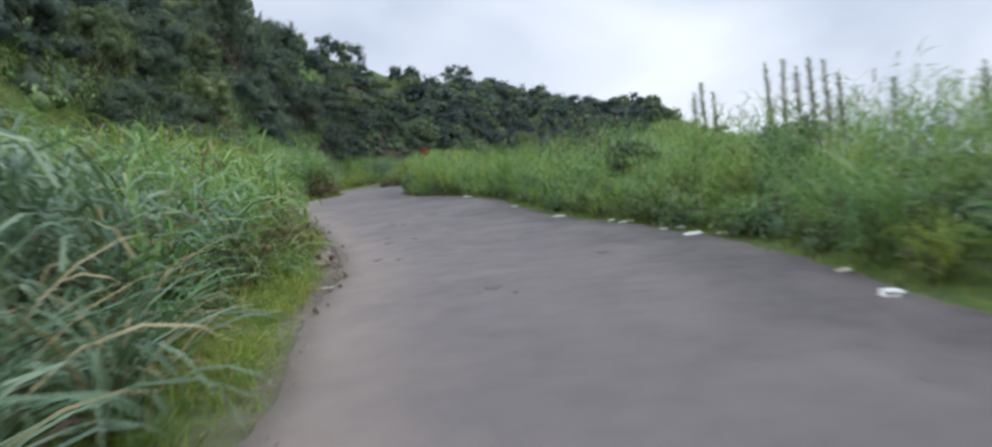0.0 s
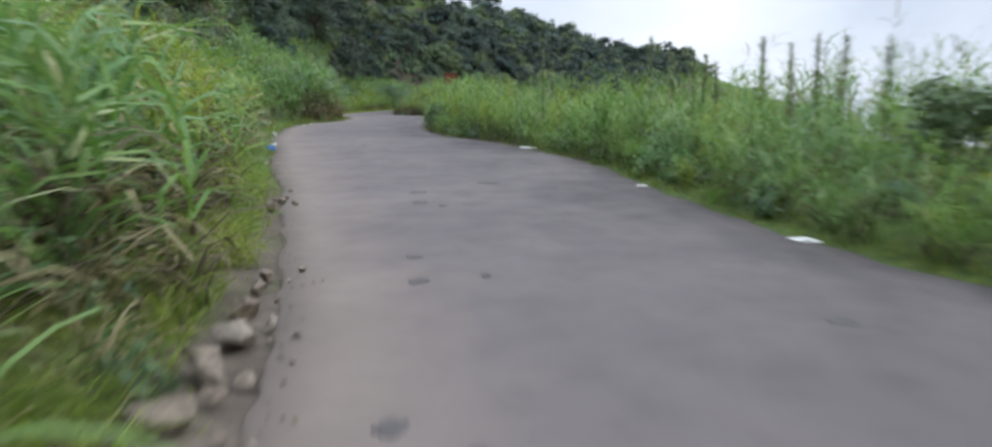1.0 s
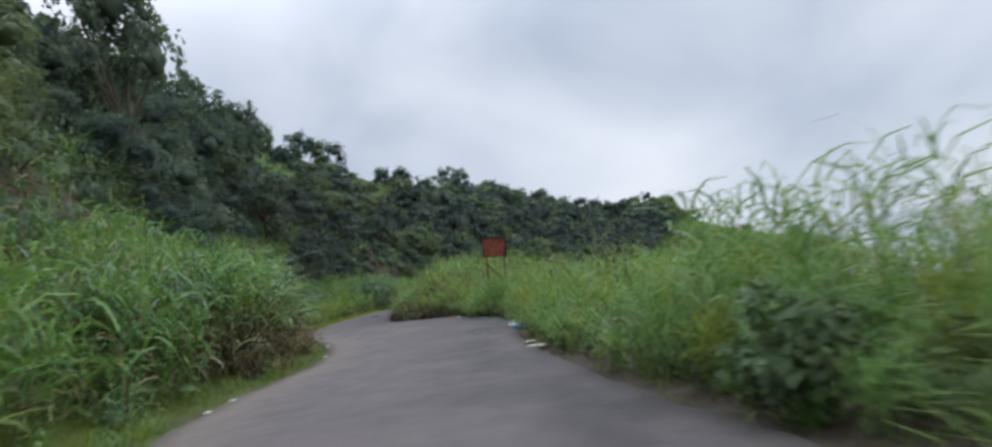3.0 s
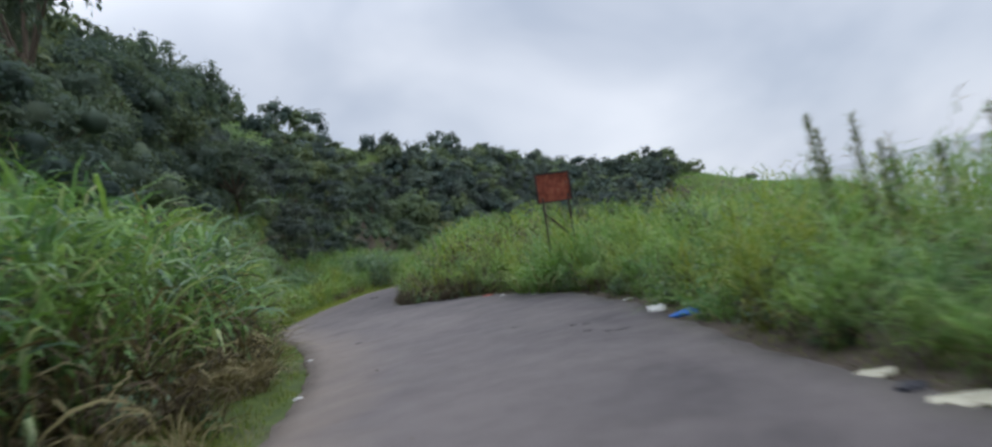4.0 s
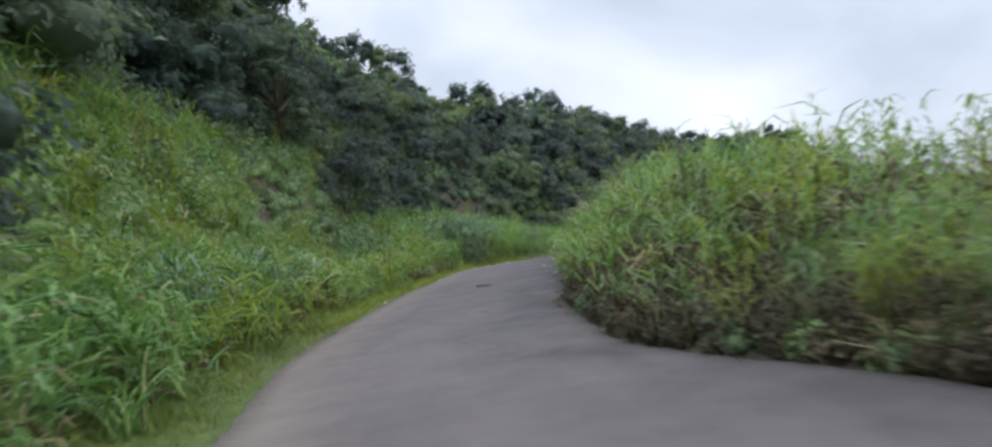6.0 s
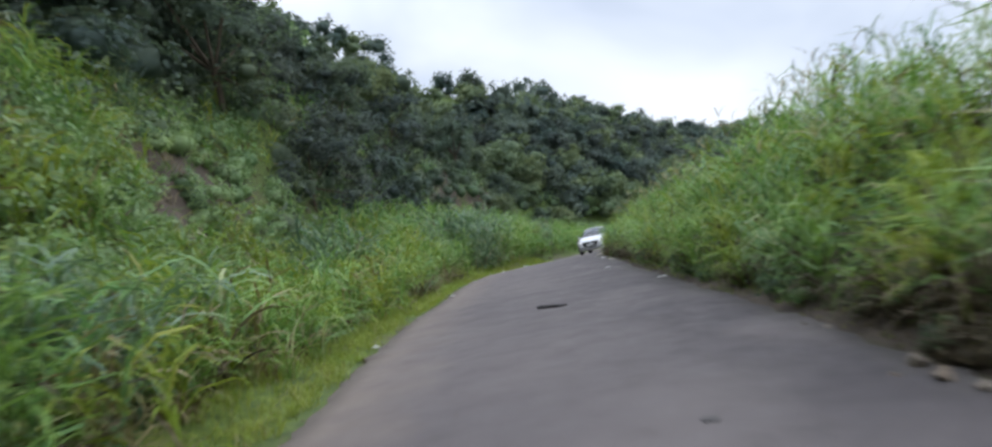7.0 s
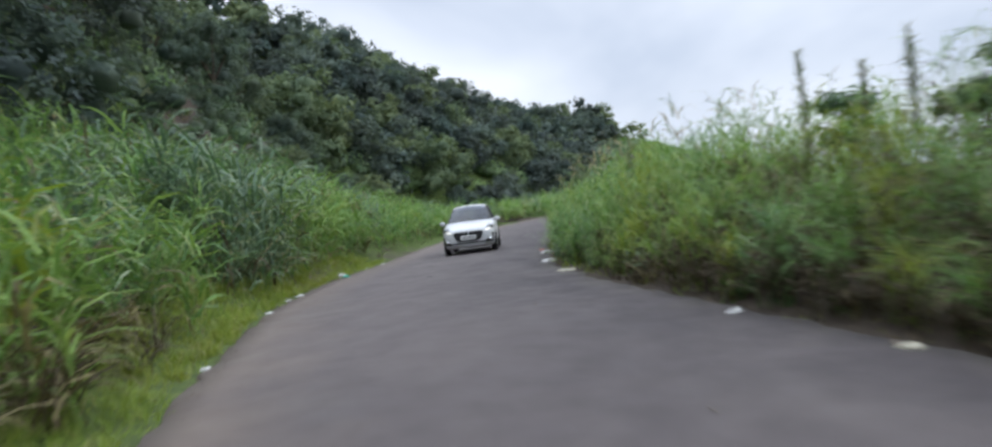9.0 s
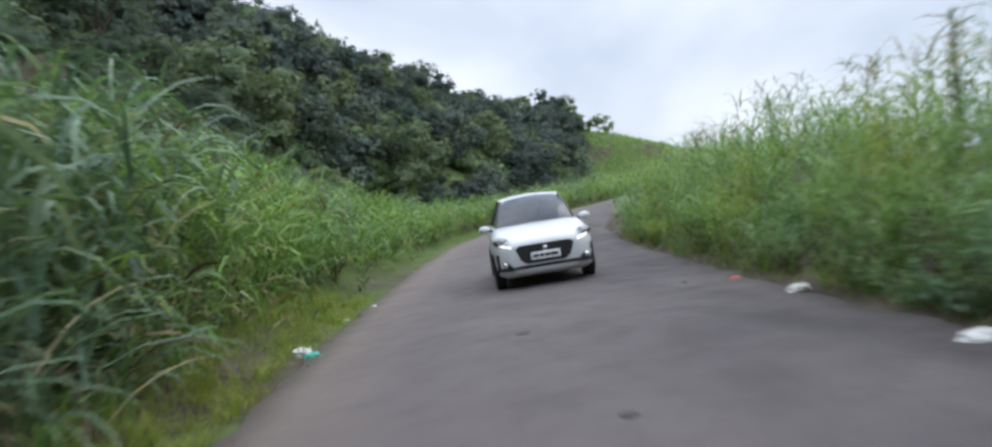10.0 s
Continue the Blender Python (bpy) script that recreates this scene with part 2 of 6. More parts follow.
LEFT = smooth_line([(-1.7, -20), (-1.8, 0), (-1.9, 6.6), (-2.7, 10.4), (-2.95, 13.6), (-3.8, 17.4), (-5.1, 21.6), (-6, 24.4), (-7.7, 28.8), (-8.6, 32), (-10.5, 37.1), (-11.3, 40.4), (-12.8, 46), (-13.3, 49), (-13.4, 53), (-12.8, 57.3), (-13.4, 62.3), (-13.8, 64), (-15.1, 69), (-16, 72), (-18.5, 79), (-20.1, 86), (-20.6, 92), (-21, 99), (-21.1, 104), (-20.8, 110), (-20.9, 113), (-20.7, 117), (-20.4, 121), (-20.1, 125), (-19.4, 129), (-18, 134), (-15.9, 140.2), (-13, 148), (-9.4, 156), (-5.3, 162), (0.2, 167.5), (8, 174), (20, 182), (36, 192), (56, 206), (80, 225), (110, 256)], 3.0)
RIGHT = smooth_line([(4.2, -20), (4.2, 0), (4.1, 7.1), (4, 12), (3.6, 14), (3.3, 15.5), (2.3, 18.6), (1.5, 20.5), (0.5, 25), (0, 28.4), (-0.6, 30.4), (-1.6, 33), (-3, 36.5), (-4.6, 39), (-5.8, 43.8), (-6.5, 48), (-6.95, 53), (-7.2, 57.5), (-7.05, 62), (-7.4, 67.5), (-8.2, 70.6), (-9.5, 75.2), (-12, 79.6), (-13.9, 83), (-14.2, 86.2), (-14.5, 90.2), (-14.3, 96), (-14.3, 103), (-14.3, 108), (-14.1, 112), (-14.2, 117), (-14.1, 121.5), (-13.5, 126), (-12, 131), (-10.8, 134.4), (-8, 142), (-4.7, 150), (0.3, 158), (6.5, 164.5), (16, 172), (29, 180), (46, 190), (66, 204), (90, 223), (120, 256)], 2.0)
ROAD_Z = smooth_line([(-0.01, -20), (-0.01, 0), (-0.05, 16), (0.3, 34), (0.33, 45), (0.33, 60), (0.11, 85), (0.02, 100), (-0.04, 120), (-0.42, 131), (-0.85, 141), (-1.24, 160), (-2.04, 256)], 14.0)
FOOT = np.array([(-15, -75), (-15, 0), (-17.5, 31.25), (-20, 56.25), (-23.75, 87.5), (-27.5, 112.5), (-26.25, 137.5), (-23.75, 152.5), (-16.25, 167.5), (-9, 176), (4, 185.5), (16, 201), (30, 223), (43, 245), (60, 280), (70, 297), (93.75, 327.5), (137.5, 362.5)], float)
RIDGE = np.array([(-75, 33), (56.25, 36), (112, 40.5), (140, 42), (155, 42.5), (165, 42), (180, 38), (200, 35.5), (222.5, 34.5), (240, 33), (255, 32), (275, 30.5), (300, 25.5), (327.5, 15), (362.5, 4)], float)
BRINK = np.array([(-20, 4.2), (150, -4.7), (160, 0), (173, 7), (187, 17), (210, 33), (230, 48), (256, 70)], float)
BANK = np.array([(-20, 0.5), (25, 0.5), (35, 0.19), (45, 0), (56.25, 0), (67.5, 0), (75, 0.38), (82.5, 0.62), (87.5, 1.38), (92.5, 1.88), (98.75, 2.38), (106.25, 2.25), (115, 1.25), (131.25, 1.25), (156.25, 1.5), (200, 2.5)], float)


def left_edge(y):
    return np.interp(y, Y, LEFT)


def right_edge(y):
    return np.interp(y, Y, RIGHT)


def road_z(y):
    return np.interp(y, Y, ROAD_Z)


def step(a, b, v):
    s = np.clip((v - a) / (b - a), 0, 1)
    return s * s * (3 - 2 * s)


def wave(x, y, size, seed):
    """Soft noise in the plan, about -1 to 1, from a few rotated waves."""
    r = np.random.RandomState(seed)
    out = 0.0
    for i in range(6):
        a, f, p = r.uniform(0, 2 * math.pi), r.uniform(0.7, 1.9) / size, r.uniform(0, 6.3)
        out = out + np.sin((x * math.cos(a) + y * math.sin(a)) * f * 2 * math.pi + p)
    return out / 2.6


def into_hill(x, y):
    """Metres behind the hill's foot (negative in front of it), and the place along the foot."""
    best, along = np.full(np.shape(x), 1e9), np.zeros(np.shape(x))
    sign = np.ones(np.shape(x))
    for (ax, ay), (bx, by) in zip(FOOT[:-1], FOOT[1:]):
        ex, ey = bx - ax, by - ay
        u = np.clip(((x - ax) * ex + (y - ay) * ey) / (ex * ex + ey * ey), 0, 1)
        qx, qy = ax + u * ex, ay + u * ey
        d = np.hypot(x - qx, y - qy)
        near = d < best
        best = np.where(near, d, best)
        along = np.where(near, qy, along)
        sign = np.where(near, np.where(ex * (y - ay) - ey * (x - ax) > 0, 1.0, -1.0), sign)
    return best * sign, along


BARE = ((-28.0, 105.6, 1.05, 3.0), (-28.8, 110.4, 1.15, 4.0), (-24.5, 153.5, 1.1, 5.5), (-21.9, 162.5, 1.2, 4.5), (-21.6, 52.0, 1.3, 4.0), (-23.2, 65.0, 1.3, 4.5))


def ground_z(x, y):
    x, y = np.asarray(x, float), np.asarray(y, float)
    z = road_z(y)
    dl, dr = left_edge(y) - x, x - right_edge(y)
    z = z + np.where(dl > 0, np.interp(y, (0, 20, 32, 50, 57, 69, 78, 97, 113, 121, 135, 148, 158, 168), (0.18, 0.24, 0.36, 0.40, 0.55, 0.55, 0.36, 0.18, 0.20, 0.55, 0.60, 0.50, 0.28, 0.06)) * (np.clip(dl - 0.7, 0, 4.5) + 0.45 * np.clip(dl - 5.2, 0, 9)), 0)
    bank = np.interp(y, BANK[:, 0], BANK[:, 1])
    fall = x - np.minimum(right_edge(y), np.interp(y, BRINK[:, 0], np.where(BRINK[:, 0] < 150, 99, BRINK[:, 1])))
    z = z + np.where(dr > 0, bank * step(0.2, 4.5, dr), 0) - np.where(fall > 0, 0.32 * np.clip(fall - 7, 0, 110) * step(7, 22, fall) * (1 - step(150, 232, y) * (1 - step(310, 400, y)) * (1 - step(22, 55, fall) * (1 - step(255, 275, y) * (1 - step(95, 130, x))))), 0)
    h, along = into_hill(x, y)
    top = np.interp(along, RIDGE[:, 0], RIDGE[:, 1]) - 6.0
    cut = np.interp(along, (60, 85, 105, 120, 135, 150, 165, 182), (3.2, 3.4, 4.8, 5.4, 6.0, 6.8, 5.6, 3.2))
    rise = cut * step(-0.5, 2.6, h) + np.clip((h - 1.0) / np.interp(along, (160, 185), (31, 42)), 0, 1) ** 1.05 * np.maximum(top - 1.3 - cut, 0) + 0.05 * np.clip(h - 44, 0, 60)
    z = z + np.where(h > -1, np.minimum(rise, np.maximum(top, 0) + 6) + 1.1 * wave(x, y, 15.0, 61) * step(2, 8, h), 0)
    mound = 11.8 * np.exp(-(((x - 64) / 22) ** 2 + ((y - 290) / 30) ** 2))
    z = z + mound * step(252, 272, y)
    z = z + np.where((dl > 1) | (dr > 1), 0.10 * wave(x, y, 7.0, 3), 0)
    for bx, by, rx, ry in BARE:
        z = z + 0.45 * (wave(x, y, 2.2, 77) + 0.6 * wave(x, y, 1.1, 78)) * np.exp(-(((x - bx) / rx) ** 2 + ((y - by) / ry) ** 2))
    inside = (dl < 0.0) & (dr < 0.0) & (y < 197)
    return z - np.where(inside, 0.10, 0.02)


def ground_sheet():
    xs = np.concatenate([[-2500, -900, -400, -200, -140], np.arange(-100, -34, 3.0), np.arange(-34, 16, 0.6), np.arange(16, 150, 3.0), [170, 220, 320, 500, 900, 2500]])
    ys = np.concatenate([[-2500, -900, -300, -120, -60, -40], np.arange(-30, 165, 1.0), np.arange(165, 400, 4.0), [430, 520, 700, 1100, 2500]])
    gx, gy = np.meshgrid(xs, ys)
    z = ground_z(gx, gy)
    v = np.stack([gx, gy, z], -1).reshape(-1, 3)
    n, m = len(ys), len(xs)
    i = np.arange((n - 1) * m).reshape(n - 1, m)[:, :-1].ravel()
    f = np.stack([i, i + 1, i + m + 1, i + m], 1)
    me = mesh_of("ground", v, [f], [M["soil"]], smooth=True)
    bare = np.zeros(len(v))
    for bx, by, rx, ry in BARE:
        bare = np.maximum(bare, 2.2 * np.exp(-(((v[:, 0] - bx) / rx) ** 2 + ((v[:, 1] - by) / ry) ** 2)))
    edge = v[:, 0] - right_edge(v[:, 1])
    bare = np.maximum(bare, 1.1 * step(-0.5, 0, edge) * (1 - step(0.8, 2.2, edge)) * step(30, 38, v[:, 1]) * (v[:, 1] < 200))
    rim = left_edge(v[:, 1]) - v[:, 0]
    bare = np.maximum(bare, 1.1 * step(-0.5, 0, rim) * (1 - step(0.35, 0.9, rim)) * step(10.5, 12.5, v[:, 1]) * (1 - step(24, 27, v[:, 1])))
    me.attributes.new("bare", "FLOAT", "POINT").data.foreach_set("value", bare.astype(np.float32))
    dusty = 0.9 * step(-0.5, 0, rim) * (1 - step(0.25, 1.1, rim)) * np.interp(v[:, 1], (4, 10, 22, 26), (0.2, 0.9, 0.7, 0.1)) * (v[:, 1] < 200)
    me.attributes.new("dusty", "FLOAT", "POINT").data.foreach_set("value", dusty.astype(np.float32))
    ob = new("ground", me)
    tagged(ob, "brown damp soil and moss under the roadside grass", "ground", kind="structure")


def road_strip():
    ys = np.arange(-20, 197, 0.3)
    cols = 15
    u = np.linspace(0, 1, cols)
    xl = left_edge(ys) + 0.035 * wave(ys, 0 * ys, 2.1, 11) + 0.05 * wave(ys, 0 * ys, 0.8, 12)
    xr = right_edge(ys) + 0.05 * wave(ys, 0 * ys, 1.9, 13) + 0.05 * wave(ys, 0 * ys, 0.7, 14)
    gx = xl[:, None] + (xr - xl)[:, None] * u[None, :]
    gy = np.repeat(ys[:, None], cols, 1)
    gz = road_z(gy) + 0.05 * (1 - (2 * u[None, :] - 1) ** 2) + 0.012 * wave(gx, gy, 3.0, 15)
    skirt = np.stack([gx[:, [0, -1]], gy[:, [0, -1]], gz[:, [0, -1]] - 0.12], -1)
    skirt[:, 0, 0] -= 0.05
    skirt[:, 1, 0] += 0.05
    g = np.concatenate([skirt[:, :1], np.stack([gx, gy, gz], -1), skirt[:, 1:]], 1)
    n, m = g.shape[:2]
    i = np.arange((n - 1) * m).reshape(n - 1, m)[:, :-1].ravel()
    f = np.stack([i, i + 1, i + m + 1, i + m], 1)
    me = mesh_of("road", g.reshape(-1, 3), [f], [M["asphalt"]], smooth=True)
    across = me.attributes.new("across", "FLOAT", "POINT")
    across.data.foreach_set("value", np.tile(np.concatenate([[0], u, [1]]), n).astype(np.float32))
    wet = me.attributes.new("wet", "FLOAT", "POINT")
    wet.data.foreach_set("value", step(72, 104, g[:, :, 1]).ravel().astype(np.float32))
    ob = new("road", me)
    tagged(ob, "worn grey asphalt country road with dusty edges", "road", kind="structure")


def valley_mist():
    """The valley beyond the slope lies in pale cloud and haze: a plain sheet of distance, given its own glow, out to
    the horizon.
    """
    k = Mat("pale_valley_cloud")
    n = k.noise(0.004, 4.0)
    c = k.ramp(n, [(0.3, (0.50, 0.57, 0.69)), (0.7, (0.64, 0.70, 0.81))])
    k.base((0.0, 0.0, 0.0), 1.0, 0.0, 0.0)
    # haze painted by emission, in the tone of the sky near the horizon
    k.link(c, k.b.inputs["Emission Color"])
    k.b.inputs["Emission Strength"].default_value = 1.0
    xs = np.concatenate([np.arange(40, 400, 30.0), [500, 800, 1500, 4500]])
    ys = np.concatenate([[-4500, -1500, -500], np.arange(-300, 420, 40.0), [700, 1500, 4500]])
    gx, gy = np.meshgrid(xs, ys)
    z = -11.0 + 1.5 * wave(gx, gy, 160.0, 71)
    n_, m_ = len(ys), len(xs)
    i = np.arange((n_ - 1) * m_).reshape(n_ - 1, m_)[:, :-1].ravel()
    f = np.stack([i, i + 1, i + m_ + 1, i + m_], 1)
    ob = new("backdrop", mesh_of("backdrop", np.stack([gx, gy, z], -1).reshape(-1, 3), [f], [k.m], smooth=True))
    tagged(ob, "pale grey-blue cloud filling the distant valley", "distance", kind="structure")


ground_sheet()
road_strip()
valley_mist()


# ---- grass ----
def blades(rng, p, az, el, length, width, droop, seg=3):
    """Arching blades from p: verts and faces (quads, then one triangle at each tip)."""
    n = len(p)
    c = np.array(p, float)
    rows = []
    side_az = az + math.pi / 2
    roll = rng.uniform(-0.7, 0.7, n)
    for k in range(seg + 1):
        s = k / seg
        w = width * (0.75 + 0.6 * s if s < 0.4 else 1.0) * (1 - s) ** 0.55
        sx, sy, sz = np.cos(side_az) * np.cos(roll), np.sin(side_az) * np.cos(roll), np.sin(roll)
        off = np.stack([sx, sy, sz], 1) * (w / 2)[:, None]
        if k < seg:
            rows += [c - off, c + off]
        else:
            rows.append(c.copy())
        e = el - droop * ((s + 0.5 / seg) ** 1.3)
        c = c + np.stack([np.cos(az) * np.cos(e), np.sin(az) * np.cos(e), np.sin(e)], 1) * (length / seg)[:, None]
    per = 2 * seg + 1
    v = np.stack(rows, 1).reshape(-1, 3)
    o = (np.arange(n) * per)[:, None]
    quads = np.concatenate([o + np.array([[2 * k, 2 * k + 1, 2 * k + 3, 2 * k + 2]]) for k in range(seg - 1)]) if seg > 1 else np.zeros((0, 4), int)
    tris = o + np.array([[2 * seg - 2, 2 * seg - 1, 2 * seg]])
    return v, quads, tris


class Pile:
    """Collects blades and leaves of several materials into one mesh."""

    def __init__(self):
        self.v, self.q, self.t, self.qm, self.tm, self.n = [], [], [], [], [], 0

    def add(self, vqt, mat):
        """mat: one slot for all, or a slot for each blade."""
        v, q, t = vqt
        self.v.append(v)
        self.q.append(q + self.n)
        self.t.append(t + self.n)
        if np.ndim(mat):
            self.qm.append(np.tile(mat, len(q) // len(mat)))
            self.tm.append(np.tile(mat, len(t) // len(mat)))
        else:
            self.qm.append(np.full(len(q), mat))
            self.tm.append(np.full(len(t), mat))
        self.n += len(v)

    def mesh(self, name, mats, smooth=False):
        return mesh_of(name, np.concatenate(self.v), [np.concatenate(self.q), np.concatenate(self.t)], mats, np.concatenate(self.qm + self.tm), smooth)


def scatter(rng, y0, y1, d0, d1, per_m2, side, ragged=0.0, hill=3.0, clump=0.0):
    """Places in a band d0..d1 metres outside an edge of the road."""
    n = int((y1 - y0) * (d1 - d0) * per_m2)
    y, d = rng.uniform(y0, y1, n), rng.uniform(d0, d1, n)
    if ragged:
        keep = d > d0 + ragged * (0.5 + 0.5 * wave(y, 0 * y, 2.4, 21 + (side > 0)))
        y, d = y[keep], d[keep]
    if clump:
        cy, cd = np.floor(y / clump), np.floor(d / clump)
        jy, jd = np.modf(np.abs(np.sin(cy * 12.99 + cd * 78.2) * 437.5))[0], np.modf(np.abs(np.sin(cy * 39.3 + cd * 11.1) * 917.7))[0]
        y = y + ((cy + 0.25 + 0.5 * jy) * clump - y) * 0.48
        d = d + ((cd + 0.25 + 0.5 * jd) * clump - d) * 0.48
    x = left_edge(y) - d if side < 0 else right_edge(y) + d
    h, _ = into_hill(x, y)
    ok = (h < hill) & ~np.any([np.hypot((x - bx) / rx, (y - by) / ry) < 0.8 for bx, by, rx, ry in BARE], axis=0)
    x, y, d = x[ok], y[ok], d[ok]
    return x, y, ground_z(x, y), d


def tuft_tone(x, y, size):
    """One random number, 0 to 1, for each clump-sized cell of the plan."""
    return np.modf(np.abs(np.sin(np.floor(x / size) * 57.3 + np.floor(y / size) * 23.7) * 731.3))[0]


def cane_grass(pile, rng, x, y, z, height, leaves, leaf_len, leaf_w, slot, seg=3, foot=0.0, old=1, straw=0.08):
    """Tall grass: an upright culm with long arching leaves, the lowest of them withered."""
    n = len(x)
    p = np.stack([x, y, z], 1)
    slot = np.broadcast_to(slot, n)
    lean_az, lean = rng.uniform(0, 2 * math.pi, n), rng.uniform(0.0, 0.28, n)
    top = np.stack([np.cos(lean_az) * np.sin(lean), np.sin(lean_az) * np.sin(lean), np.cos(lean)], 1) * height[:, None]
    pile.add(blades(rng, p, lean_az, math.pi / 2 - lean, height, np.full(n, 0.018), np.full(n, 0.12), 2), slot)
    for i in range(leaves):
        s = (i + rng.uniform(0.1, 0.9, n)) / leaves * 0.86 + 0.06
        q = p + top * s[:, None]
        az = rng.uniform(0, 2 * math.pi, n)
        ln = leaf_len * rng.uniform(0.6, 1.15, n) * (0.75 + 0.35 * s)
        b = blades(rng, q, az, rng.uniform(0.75, 1.35, n), ln, leaf_w * rng.uniform(0.7, 1.25, n), rng.uniform(1.2, 2.6, n), seg)
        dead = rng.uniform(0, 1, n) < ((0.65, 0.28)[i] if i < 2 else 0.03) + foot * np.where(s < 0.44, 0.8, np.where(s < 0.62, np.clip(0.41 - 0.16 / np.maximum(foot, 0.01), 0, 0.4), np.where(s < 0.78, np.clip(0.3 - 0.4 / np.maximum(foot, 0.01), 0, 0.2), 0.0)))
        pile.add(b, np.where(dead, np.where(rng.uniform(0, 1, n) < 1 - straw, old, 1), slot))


def seed_heads(pile, rng, x, y, z, rise, big=1.0):
    """Thin flowering culms above the leaves, each with a few drooping spikes."""
    n = len(x)
    az, el = rng.uniform(0, 6.283, n), rng.uniform(1.25, 1.55, n)
    p = np.stack([x, y, z], 1)
    pile.add(blades(rng, p, az, el, rise, np.full(n, 0.012), np.full(n, 0.3), 3), 4)
    top = p + np.stack([np.cos(az) * np.cos(el - 0.15), np.sin(az) * np.cos(el - 0.15), np.sin(el - 0.15)], 1) * (rise * 0.9)[:, None]
    for k in range(4):
        pile.add(blades(rng, top - np.array([0, 0, 0.05 * k]), az + rng.uniform(-1.2, 1.2, n) + k * 1.57, rng.uniform(0.7, 1.4, n), rng.uniform(0.2, 0.42, n) * big, np.full(n, 0.022 * big), rng.uniform(0.8, 2.0, n), 3), np.where(rng.uniform(0, 1, n) < 0.5, 4, 1))


def tussock(pile, rng, x, y, count, length, width, slot, seg=6):
    """A fan of long blades from one root, arching over on all sides."""
    z = float(ground_z(x, y))
    p = np.stack([x + rng.normal(0, 0.10, count), y + rng.normal(0, 0.10, count), np.full(count, z - 0.02)], 1)
    el = rng.uniform(0.95, 1.5, count)
    pile.add(blades(rng, p, rng.uniform(0, 6.283, count), el, length * rng.uniform(0.55, 1.15, count), width * rng.uniform(0.7, 1.2, count), rng.uniform(1.2, 2.3, count), seg), np.where(rng.uniform(0, 1, count) < 0.10, 1, slot))


GRASS = [M["blade"], M["dry"], M["meadow"], M["verge"], M["blue_cane"], M["withered"], M["lush"]]


